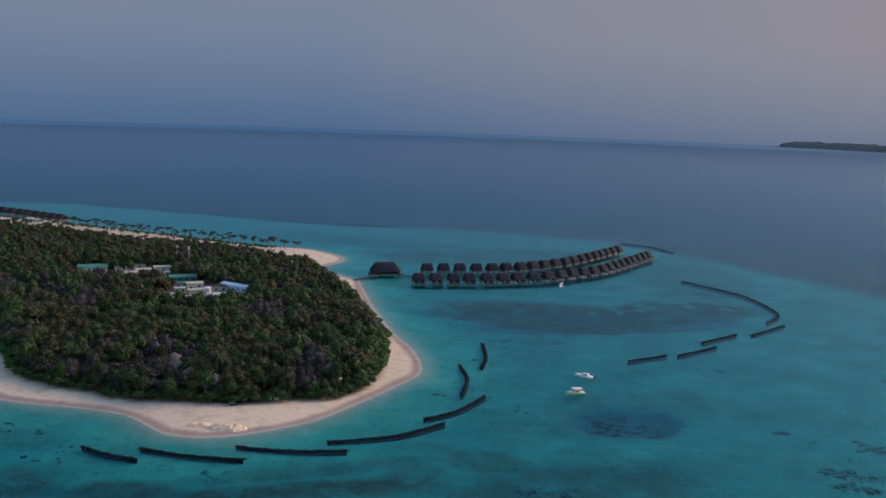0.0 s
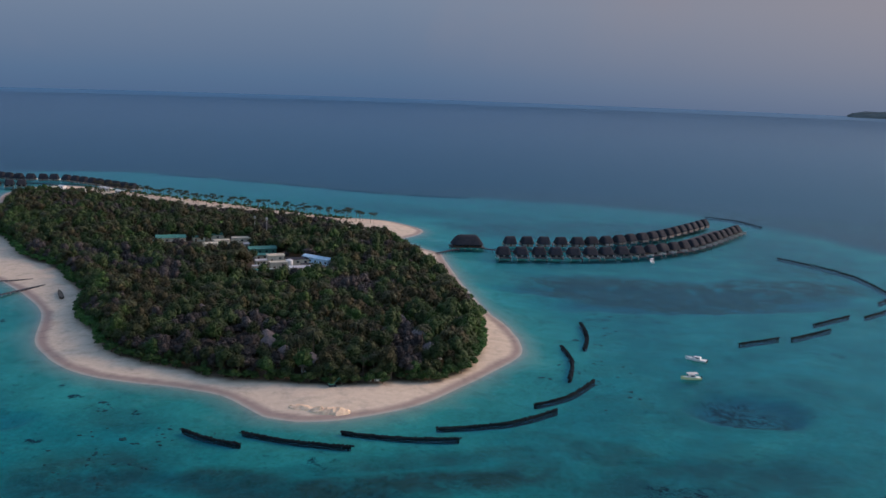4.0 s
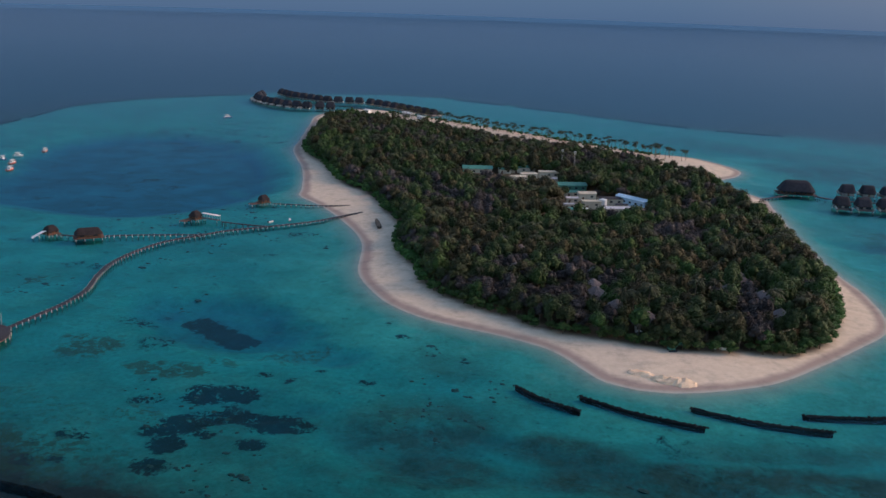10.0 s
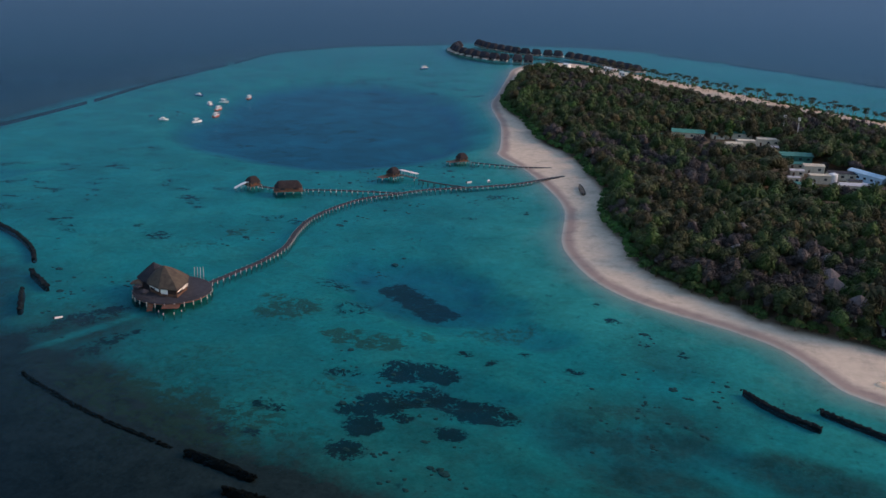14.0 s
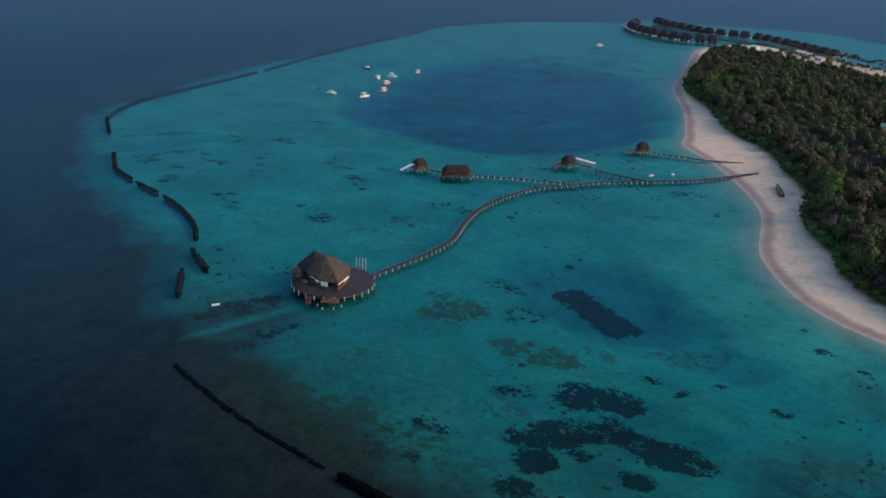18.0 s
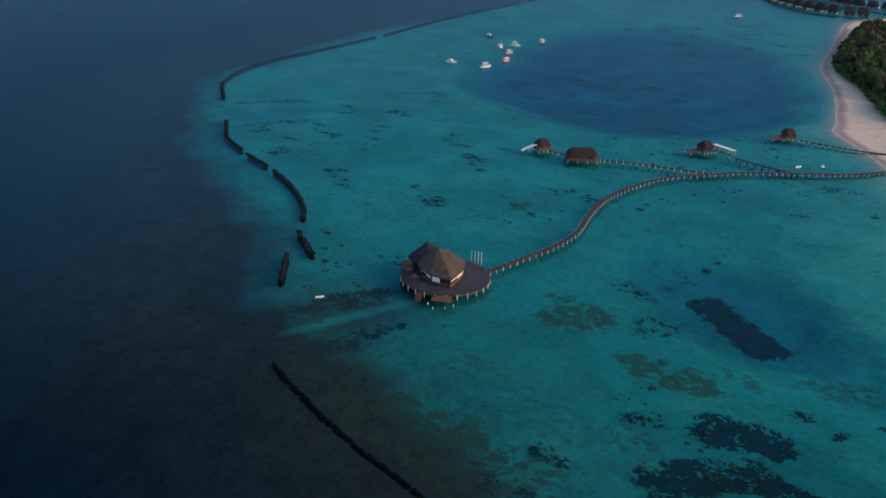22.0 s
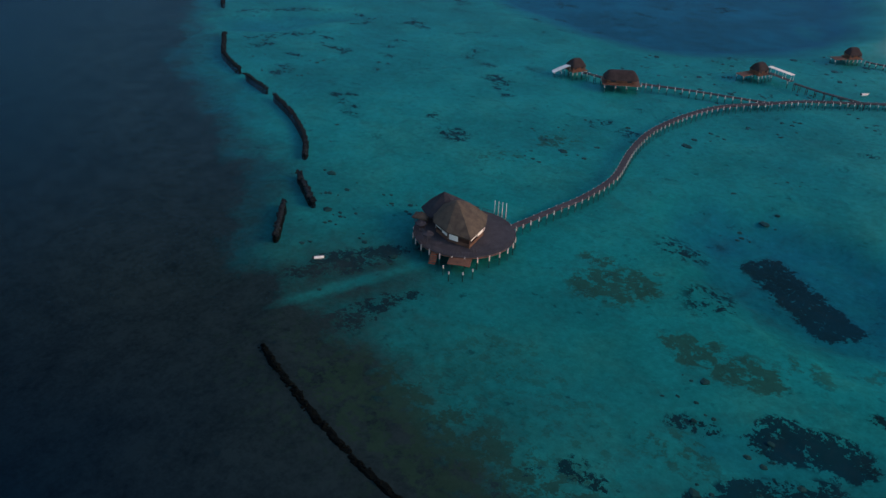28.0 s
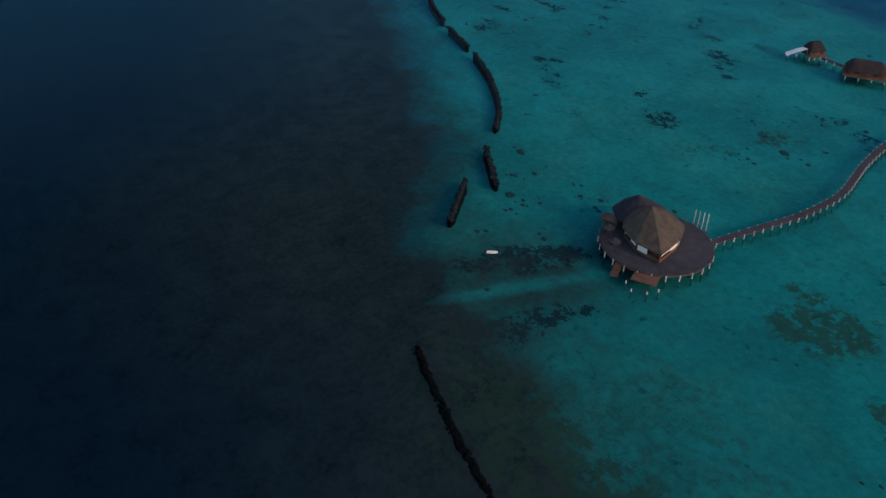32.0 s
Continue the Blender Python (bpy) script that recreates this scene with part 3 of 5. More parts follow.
def add_cyl(bm, a, b, r1, r2, seg=8):
    a, b = Vector(a), Vector(b)
    d = b - a
    m = Matrix.Translation((a + b) / 2) @ d.to_track_quat("Z", "Y").to_matrix().to_4x4()
    bmesh.ops.create_cone(bm, cap_ends=True, segments=seg, radius1=r1, radius2=r2, depth=d.length, matrix=m)
    return bm


def box(*a, **k):
    return add_box(bmesh.new(), *a, **k)


def loft(bm, rings, cap=True):
    """Skin between rings of equal point count."""
    vs = [[bm.verts.new(p) for p in r] for r in rings]
    for a, b in zip(vs, vs[1:]):
        for i in range(len(a)):
            bm.faces.new((a[i - 1], a[i], b[i], b[i - 1]))
    if cap:
        bm.faces.new(vs[0][::-1])
        bm.faces.new(vs[-1])
    return bm


def ngon(n, r, z, turn=0.0, sy=1.0, wob=0.0):
    return [(r * math.cos(2 * math.pi * i / n + turn), r * sy * math.sin(2 * math.pi * i / n + turn), z) for i in range(n)]


def height_at(x, y):
    return float(heights(np.array([[x, y]]))[0])


# ---- trees ----
rng = np.random.default_rng(7)


def leaf_cloud(lobes, count, size, r):
    """Leaf clumps, as small bent quads, over a set of lobes (x, y, z, rx, rz)."""
    lob = np.array(lobes)
    k = r.choice(len(lob), count, p=lob[:, 3] ** 2 / (lob[:, 3] ** 2).sum())
    d = r.normal(size=(count, 3))
    d /= np.linalg.norm(d, axis=1)[:, None]
    d[:, 2] = np.where(d[:, 2] < -0.35, -d[:, 2], d[:, 2])
    rad = r.uniform(0.82, 1.22, count)[:, None]
    c = lob[k, :3] + d * rad * np.stack([lob[k, 3], lob[k, 3], lob[k, 4]], 1)
    nrm = d + r.normal(size=(count, 3)) * 0.4
    nrm /= np.linalg.norm(nrm, axis=1)[:, None]
    t = np.cross(nrm, r.normal(size=(count, 3)))
    t /= np.linalg.norm(t, axis=1)[:, None]
    b = np.cross(nrm, t)
    s = r.uniform(0.6, 1.25, (count, 1)) * size
    ca = r.uniform(0.5, 1.0, (count, 1))
    v = np.stack([c - t * s, c - b * s * ca - nrm * s * 0.25, c + t * s, c + b * s * ca - nrm * s * 0.2], 1).reshape(-1, 3)
    f = np.arange(count * 4).reshape(-1, 4)
    return v, f


def lobe_shells(lobes, r):
    """Lumpy domes of foliage under the loose leaf clumps, one for each lobe."""
    vs, fs, off = [], [], 0
    for x, y, z, rx, rz in lobes:
        turn = r.uniform(0, 6.28)
        grid = []
        for e, w in ((-0.55, 0.72), (0.0, 0.92), (0.45, 0.82), (0.8, 0.5), (0.95, 0.08)):
            for i in range(8):
                a = turn + 2 * math.pi * (i + 0.5 * (e > 0.3)) / 8
                k = r.uniform(0.58, 1.05)
                grid.append((x + rx * w * k * math.cos(a), y + rx * w * k * math.sin(a), z + rz * e * r.uniform(0.7, 1.05)))
        vs += grid
        for j in range(4):
            for i in range(8):
                fs.append([off + 8 * j + i, off + 8 * j + (i + 1) % 8, off + 8 * j + 8 + (i + 1) % 8, off + 8 * j + 8 + i])
        off += 40
    return np.array(vs), np.array(fs)


def broad_tree(r, h, w, count, size):
    """Trunk and limbs, and a crown of leaf clumps. Returns two (verts, faces)."""
    n = r.integers(5, 8)
    lobes = [(0, 0, h * 0.66, w * 0.36, h * 0.33)]
    bm = bmesh.new()
    add_cyl(bm, (0, 0, -0.4), (0, 0, h * 0.45), 0.28, 0.17, 6)
    for i in range(n):
        a = 2 * math.pi * (i + r.uniform(-0.3, 0.3)) / n
        rr = w * r.uniform(0.2, 0.36)
        z = h * r.uniform(0.4, 0.74)
        lobes.append((rr * math.cos(a), rr * math.sin(a), z, w * r.uniform(0.16, 0.26), h * r.uniform(0.12, 0.2)))
        add_cyl(bm, (0, 0, h * r.uniform(0.25, 0.42)), (rr * math.cos(a), rr * math.sin(a), z), 0.12, 0.05, 4)
    bm.verts.ensure_lookup_table()
    tv = np.array([v.co for v in bm.verts])
    tf = [[v.index for v in f.verts] for f in bm.faces]
    bm.free()
    sv, sf = lobe_shells(lobes, r)
    lv, lf = leaf_cloud(lobes, count, size, r)
    return (tv, tf), (np.concatenate([sv, lv]), np.concatenate([sf, lf + len(sv)]))


def palm_tree(r, h, fronds=18):
    bm = bmesh.new()
    lean = r.uniform(-0.12, 0.12, 2)
    pts = [Vector((lean[0] * h * t * t, lean[1] * h * t * t, h * t - 0.4 * (t == 0))) for t in np.linspace(0, 1, 5)]
    for a, b, k in zip(pts, pts[1:], range(4)):
        add_cyl(bm, a, b, 0.2 - 0.025 * k, 0.18 - 0.025 * k, 6)
    tv = np.array([v.co for v in bm.verts])
    bm.verts.ensure_lookup_table()
    tf = [[v.index for v in f.verts] for f in bm.faces]
    bm.free()
    top = np.array(pts[-1])
    vs, fs = [], []
    for i in range(fronds):
        a = 2 * math.pi * i / fronds + r.uniform(-0.2, 0.2)
        up, ln = r.uniform(-0.1, 1.25), r.uniform(2.8, 4.0)
        d, side = np.array([math.cos(a), math.sin(a), 0]), np.array([-math.sin(a), math.cos(a), 0])
        base = len(vs)
        for j in range(5):
            s = j / 4
            c = top + d * ln * s * (1 - 0.15 * s) + np.array([0, 0, ln * (up * s - (0.55 + up * 0.6) * s * s)])
            wd = 0.46 * math.sin(math.pi * (0.12 + 0.86 * s))
            vs += [c - side * wd - (0, 0, wd * 0.5), c, c + side * wd - (0, 0, wd * 0.5)]
        for j in range(4):
            o = base + 3 * j
            fs += [[o, o + 1, o + 4, o + 3], [o + 1, o + 2, o + 5, o + 4]]
    return (tv, tf), (np.array(vs), fs)


def as_mesh(name, v, f, mat):
    me = bpy.data.meshes.new(name)
    me.from_pydata(np.asarray(v).tolist(), [], [list(q) for q in f])
    me.materials.append(mat)
    return me


def joined(name, pieces, mat, tones=None):
    """One mesh out of many (verts, faces) of quads."""
    off, vs, fs, ts = 0, [], [], []
    for k, (v, f) in enumerate(pieces):
        vs.append(v)
        fs.append(np.asarray(f) + off)
        off += len(v)
        if tones is not None:
            ts.append(np.full(len(v), tones[k]))
    v, f = np.concatenate(vs), np.concatenate(fs)
    me = bpy.data.meshes.new(name)
    me.vertices.add(len(v))
    me.vertices.foreach_set("co", v.astype(np.float32).ravel())
    me.loops.add(f.size)
    me.loops.foreach_set("vertex_index", f.astype(np.int32).ravel())
    me.polygons.add(len(f))
    me.polygons.foreach_set("loop_start", np.arange(0, f.size, 4, dtype=np.int32))
    if tones is not None:
        me.attributes.new("tone", "FLOAT", "POINT").data.foreach_set("value", np.concatenate(ts).astype(np.float32))
    me.update(calc_edges=True)
    me.materials.append(mat)
    return me


VILLAS = [(-114, 399), (-104, 386), (-71, 394), (-54, 421), (-47, 401), (-67, 424), (-151, 417), (-120, 426), (-59, 466), (-157, 446), (-117, 408), (-92, 378), (-168, 458), (-64, 445)]
CLEARINGS = [(-143, 562, 26, 37), (-203, 622, 25, 29), (-236, 622, 18, 23), (-171, 600, 14, 21)]


def scatter_trees():
    pts = []
    lo, hi = WOODS.min(0), WOODS.max(0)
    cells = {}
    tries = rng.uniform(lo, hi, (60000, 2))
    d = signed(tries, WOODS)
    for p, k in zip(tries, d):
        if k < 1.0:
            continue
        if any(((p[0] - x) / a) ** 2 + ((p[1] - y) / b) ** 2 < 1 for x, y, a, b in CLEARINGS):
            continue
        if any((p[0] - x) ** 2 + (p[1] - y) ** 2 < 26 for x, y in VILLAS):
            continue
        gap = 3.9 if k > 9 else 2.8
        c = (int(p[0] // 6), int(p[1] // 6))
        if any((p[0] - q[0]) ** 2 + (p[1] - q[1]) ** 2 < gap * gap for i in (-1, 0, 1) for j in (-1, 0, 1) for q in cells.get((c[0] + i, c[1] + j), ())):
            continue
        cells.setdefault(c, []).append(p)
        pts.append((p[0], p[1], k))
    return pts


BROAD = [broad_tree(rng, 7.0 + 1.1 * (i % 4), 6.2 + 0.9 * (i % 3), 270, 0.4) for i in range(8)]
BARE = [broad_tree(rng, 6.5 + 0.8 * i, 6.8, 210, 0.3) for i in range(3)]
SHRUBS = [broad_tree(rng, 4.4 + 0.5 * i, 6.6, 230, 0.36) for i in range(3)]
PALMS = [palm_tree(rng, 8.5 + 0.8 * i) for i in range(4)]
spots = scatter_trees()
kinds = ["broad", "olive", "fresh", "bare", "palm", "shrub"]
spot_xy = np.array([s[:2] for s in spots])
patchy, patchy2 = fbm(spot_xy, 38, 131, 3), fbm(spot_xy, 30, 177, 3)
spot_z = heights(spot_xy)
north_edge = np.clip(line_distance(spot_xy, np.array([(-116, 703), (-150, 739), (-208, 763), (-250, 772), (-345, 821), (-412, 848)])) / 55, 0, 1)
near_rank = np.argsort(np.hypot(spot_xy[:, 0] + 110, spot_xy[:, 1] - 300))
singles = set(near_rank[:260].tolist())
stock = {}
for key, src, lm, tl in (("broad", BROAD, LEAF, "dense dark green broadleaf tree on the sand island"), ("olive", BROAD, LEAF_OLIVE, "olive brown broadleaf tree with a dry crown"), ("fresh", BROAD, LEAF_GREEN, "bright green broadleaf tree in the woods"),
                         ("bare", BARE, TWIG, "thin grey purple tree with nearly bare twigs"), ("palm", PALMS, PALM, "coconut palm with arching olive fronds"), ("shrub", SHRUBS, LEAF_GREEN, "low dense green shrub at the edge of the beach")):
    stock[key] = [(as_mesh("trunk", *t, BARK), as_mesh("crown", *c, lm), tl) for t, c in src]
rest = {k: ([], []) for k in kinds}


def place_tree(kind, var, x, y, z, s, turn, group):
    tm, cm, tl = stock[kind][var]
    e = empty({"palm": "palm_tree", "shrub": "shrub"}.get(kind, "tree"), pose(x, y, z, 0, 0, turn) @ Matrix.Scale(s, 4), tl, {"palm": "palm", "shrub": "shrub"}.get(kind, "tree"), group)
    share("trunk", tm, e, Matrix())
    share("crown", cm, e, Matrix())


for i, (x, y, k) in enumerate(spots):
    u = rng.uniform()
    edge = k < 6
    if k < 4.2:
        kind = "shrub"
    elif patchy2[i] > 0.6 and not edge:
        kind = "bare" if u < 0.75 else "broad"
    elif patchy[i] > 0.62:
        kind = "fresh" if u < 0.5 else "broad"
    elif u < 0.09:
        kind = "palm"
    elif u < 0.55 and not edge:
        kind = "olive"
    else:
        kind = "broad" if u < 0.92 else "fresh"
    s = rng.uniform(0.7, 1.35) * (0.8 if k < 7 else 1.0) * (1.15 if kind == "palm" else 1.0) * (0.74 + 0.26 * float(north_edge[i]))
    turn, var = rng.uniform(0, 360), int(rng.integers(len(stock[kind])))
    z = float(spot_z[i]) - 0.1
    if i in singles:
        place_tree(kind, var, x, y, z, s, turn, "trees of the island")
    else:
        src = {"bare": BARE, "palm": PALMS, "shrub": SHRUBS}.get(kind, BROAD)[var]
        c, sn = math.cos(radians(turn)) * s, math.sin(radians(turn)) * s
        rm = np.array([[c, -sn, 0], [sn, c, 0], [0, 0, s]])
        rest[kind][0].append((src[1][0] @ rm.T + (x, y, z), src[1][1]))
        rest[kind][1].append(rng.uniform(0, 0.7))
# shrubs on the far beach ridge
for p in smooth_line([(-140, 772), (-200, 798), (-270, 834), (-357, 874), (-405, 893)], 1.25):
    x, y = p[0] + rng.normal() * 3.5, p[1] + rng.normal() * 3.0
    src, s, a = SHRUBS[int(rng.integers(3))], rng.uniform(0.28, 0.58), rng.uniform(0, 6.28)
    c, sn = math.cos(a) * s, math.sin(a) * s
    rest["shrub"][0].append((src[1][0] @ np.array([[c, -sn, 0], [sn, c, 0], [0, 0, s]]).T + (x, y, 1.0), src[1][1]))
    rest["shrub"][1].append(rng.uniform(0, 0.3))
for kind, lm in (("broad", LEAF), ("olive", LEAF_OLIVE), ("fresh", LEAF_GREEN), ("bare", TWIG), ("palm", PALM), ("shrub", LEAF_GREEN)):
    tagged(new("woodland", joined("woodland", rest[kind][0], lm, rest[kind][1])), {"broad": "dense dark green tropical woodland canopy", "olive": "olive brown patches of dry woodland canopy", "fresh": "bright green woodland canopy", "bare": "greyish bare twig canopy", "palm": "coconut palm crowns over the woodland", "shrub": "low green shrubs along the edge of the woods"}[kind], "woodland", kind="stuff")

# palms along the far beach
for i in range(140):
    t = i / 139
    x, y = -120 - 270 * t + rng.uniform(-5, 5), 766 + 118 * t + rng.uniform(-5, 5)
    x, y = x + 5 * math.sin(i * 2.4), y - 4 + 7 * math.sin(i * 1.7)
    place_tree("palm", i % 4, x, y, height_at(x, y) - 0.1, rng.uniform(0.6, 0.92), rng.uniform(0, 360), "palms on the far beach")


# ---- breakwaters: mounds of dark rock ----
def rock_mesh(seed):
    r = random.Random(seed)
    bm = bmesh.new()
    bmesh.ops.create_icosphere(bm, subdivisions=1, radius=1)
    for v in bm.verts:
        v.co *= r.uniform(0.7, 1.15)
        v.co.z *= 0.7
    me = bpy.data.meshes.new("rock")
    bm.to_mesh(me)
    bm.free()
    me.materials.append(ROCK)
    return me


ROCKS = [rock_mesh(i) for i in range(6)]


def breakwater(pts, width, top, label, size=0.75):
    """A low bank with a rounded back, and loose rocks over it."""
    line = smooth_line(pts, 1.4)
    r = random.Random(int(pts[0][0] * 7 + pts[0][1]))
    base = Vector((*line[len(line) // 2], 0))
    e = empty("breakwater", Matrix.Translation(base), label, "breakwater", "rock breakwaters round the island")
    bm = bmesh.new()
    rings = []
    for i, p in enumerate(line):
        d = line[min(i + 1, len(line) - 1)] - line[max(i - 1, 0)]
        d = d / np.linalg.norm(d)
        s = np.array([-d[1], d[0]])
        end = min(1.0, 0.45 + 0.3 * min(i, len(line) - 1 - i))
        w, h = width * end * r.uniform(0.85, 1.15), top * end * r.uniform(0.8, 1.15)
        z0 = -2.2
        prof = [(-0.85, z0), (-0.6, -0.1), (-0.34, h * 0.75), (0.05, h), (0.38, h * 0.7), (0.62, -0.1), (0.85, z0)]
        rings.append([(p[0] + s[0] * u * w - base.x, p[1] + s[1] * u * w - base.y, z) for u, z in prof])
    loft(bm, rings)
    part("bank", bm, ROCK, e)
    count = 0
    for i, p in enumerate(line):
        d = line[min(i + 1, len(line) - 1)] - line[max(i - 1, 0)]
        d = d / np.linalg.norm(d)
        s = np.array([-d[1], d[0]])
        for k in range(3):
            u = r.uniform(-0.62, 0.62)
            q = p + s * u * width + d * r.uniform(-0.6, 0.6)
            sc = size * r.uniform(0.6, 1.25)
            share("rock", ROCKS[r.randrange(6)], e, Matrix.Translation((q[0] - base.x, q[1] - base.y, (top * 0.85 if top > 0 else top - 0.45) * (1 - abs(u) * 1.1 * (top > 0)))) @ pose(0, 0, 0, r.uniform(0, 90), 0, r.uniform(0, 360)) @ Matrix.Scale(sc, 4))
            count += 1
            if count > 280:
                break


DARK = "long bank of dark wet boulders in shallow water"
for pts in ([(-122, 314), (-112, 308), (-100, 304)], [(-102, 314), (-84, 309), (-65, 307)], [(-70, 319), (-50, 317), (-31, 319)], [(-39, 327), (-15, 336), (3, 352)], [(-5, 356), (9, 369), (20, 389)],
            [(10, 436), (13, 414), (10, 388)], [(22, 480), (23, 456), (20, 434)], [(93, 455), (115, 469)], [(121, 469), (146, 490)], [(141, 499), (166, 521)], [(174, 520), (203, 549)],
            [(176, 688), (195, 661), (207, 635), (211, 602), (209, 577), (195, 556)], [(167, 883), (190, 867), (204, 835)],
            [(-481, 313), (-460, 301), (-440, 296)], [(-434, 295), (-417, 293)], [(-411, 292), (-394, 288), (-376, 281), (-364, 273)], [(-355, 265), (-337, 258)], [(-342, 252), (-327, 240)], [(-545, 348), (-518, 333)]):
    breakwater(pts, 1.2 if pts[0][0] > -200 else 1.15, 0.4, DARK, 0.5)


def sunken_wall(pts, width, top, per, label):
    """A wall of tumbled rock on the reef's edge, most of it under water."""
    line = smooth_line(pts, 1.2)
    r = random.Random(int(pts[0][0] * 3 + pts[0][1]))
    base = Vector((*line[len(line) // 2], 0))
    e = empty("breakwater", Matrix.Translation(base), label, "breakwater", "rock breakwaters round the island")
    bm = bmesh.new()
    rings = []
    for i, p in enumerate(line):
        d = line[min(i + 1, len(line) - 1)] - line[max(i - 1, 0)]
        d = d / np.linalg.norm(d)
        s = np.array([-d[1], d[0]])
        end = min(1.0, 0.4 + 0.2 * min(i, len(line) - 1 - i))
        w = width * end
        prof = [(-1.3, -4), (-0.8, top - 1.1), (-0.35, top - 0.4), (0.25, top - 0.35), (0.75, top - 1.0), (1.3, -4)]
        rings.append([(p[0] + s[0] * u * w * r.uniform(0.7, 1.3) - base.x, p[1] + s[1] * u * w * r.uniform(0.7, 1.3) - base.y, z + r.uniform(-0.3, 0.3)) for u, z in prof])
    loft(bm, rings)
    part("bank", bm, ROCK, e)
    for i, p in enumerate(line):
        d = line[min(i + 1, len(line) - 1)] - line[max(i - 1, 0)]
        d = d / np.linalg.norm(d)
        s = np.array([-d[1], d[0]])
        for k in range(per):
            u = r.gauss(0, 0.42)
            q = p + s * u * width + d * r.uniform(-0.8, 0.8)
            z = top - 0.45 - 1.2 * min(abs(u), 1.3) + r.uniform(-0.35, 0.25)
            share("rock", ROCKS[r.randrange(6)], e, Matrix.Translation((q[0] - base.x, q[1] - base.y, z)) @ pose(0, 0, 0, r.uniform(0, 90), 0, r.uniform(0, 360)) @ Matrix.Scale(r.uniform(0.3, 0.75), 4))


sunken_wall([(-292, 215), (-284, 213.4), (-275, 212), (-266, 210.6), (-257.6, 209.9), (-248, 209.3), (-240, 209.4), (-230, 209)], 1.6, -1.3, 6, "long sunken wall of dark rock at the reef's edge")
sunken_wall([(-224, 209), (-214, 209.4), (-204, 209)], 1.5, 0.0, 5, "short half-sunken wall of dark rock at the reef's edge")
sunken_wall([(-206, 202), (-198, 203.4), (-190, 204)], 1.5, 0.0, 5, "short half-sunken wall of dark rock at the reef's edge")
for pts in ([(-545, 348), (-564, 369), (-580, 400), (-589, 438), (-605, 495)], [(-607, 503), (-631, 568), (-645, 614), (-665, 694)], [(-667, 705), (-690, 780), (-690, 813), (-673, 885)], [(-670, 893), (-628, 947), (-600, 990)],
            [(-398, 1056), (-370, 1052), (-335, 1039)], [(-320, 1034), (-266, 1018)], [(-249, 1014), (-216, 997)], [(-197, 990), (-135, 966)], [(-110, 962), (-50, 956)]):
    breakwater(pts, 0.8, -0.05, "thin line of low dark reef rock at the lagoon's rim", 0.45)


def mound(name, pts, material, label, category, hgt, width, seed):
    """A heap with a lumpy top, lying along a line."""
    line = smooth_line(pts, 1.0)
    r = random.Random(seed)
    mid = line[len(line) // 2]
    z0 = height_at(*mid)
    bm = bmesh.new()
    rings = []
    for i, p in enumerate(line):
        d = line[min(i + 1, len(line) - 1)] - line[max(i - 1, 0)]
        d = d / np.linalg.norm(d)
        s = np.array([-d[1], d[0]])
        k = max(0.15, math.sin(math.pi * (i + 0.5) / len(line)) ** 0.5)
        prof = [(-1, -0.4), (-0.7, 0.35 * hgt), (-0.35, 0.8 * hgt), (0, hgt), (0.4, 0.7 * hgt), (0.75, 0.3 * hgt), (1, -0.4)]
        rings.append([(p[0] + s[0] * u * width * k * r.uniform(0.8, 1.2) - mid[0], p[1] + s[1] * u * width * k * r.uniform(0.8, 1.2) - mid[1], z * (k if z > 0 else 1) * r.uniform(0.6, 1.3)) for u, z in prof])
    loft(bm, rings)
    return tagged(part(name, bm, material, None, "", Matrix.Translation((*mid, z0))), label, category)


HEAP = surface("heaped_coral_sand", (0.72, 0.47, 0.3), (0.94, 0.7, 0.48), 0.5, 6, 0.95, 0.8)
mound("sand_mound", [(-84, 336), (-78, 336), (-70, 337)], HEAP, "heap of freshly dug pale orange sand on the beach", "sand heap", 1.8, 3.0, 3)
mound("sand_mound", [(-92, 338), (-88, 338), (-83, 337)], HEAP, "low heap of dug sand and rubble on the beach", "sand heap", 1.1, 2.4, 4)


# ---- thatched roofs, decks and jetties ----
def loaf_roof(L, W, h, z, ridge=0.5, n=20, power=5.0):
    """A hipped thatch roof with soft corners: a thick edge, flared eaves, straight slopes and a rounded ridge."""
    bm = bmesh.new()
    rings = []
    for s, k in ((0.96, -0.07), (1.03, -0.03), (1.0, 0.05), (0.86, 0.26), (0.68, 0.52), (0.46, 0.8), (0.24, 0.95), (0.06, 1.0)):
        ring = []
        for i in range(n):
            a = 2 * math.pi * (i + 0.5) / n
            c, q = math.cos(a), math.sin(a)
            x = math.copysign(abs(c) ** (2 / power), c) * (L / 2) * (s + (1 - min(s, 1)) * ridge)
            y = math.copysign(abs(q) ** (2 / power), q) * (W / 2) * s
            ring.append((x, y, z + h * k))
        rings.append(ring)
    return loft(bm, rings)


def cone_roof(ring, apex, z, steps=5, sag=0.12):
    """A thatched roof from an eaves polygon to a point, slightly hollow, with a thick edge."""
    bm = bmesh.new()
    n = len(ring)
    rings = [[(x * 0.98 + apex[0] * 0.02, y * 0.98 + apex[1] * 0.02, z - 0.35) for x, y in ring]]
    for k in range(steps):
        t = k / steps
        rings.append([(x + (apex[0] - x) * t, y + (apex[1] - y) * t, z + (apex[2] - z) * (t - sag * math.sin(math.pi * t))) for x, y in ring])
    rings.append([(apex[0] + 0.12 * math.cos(6.283 * i / n), apex[1] + 0.12 * math.sin(6.283 * i / n), apex[2]) for i in range(n)])
    return loft(bm, rings)


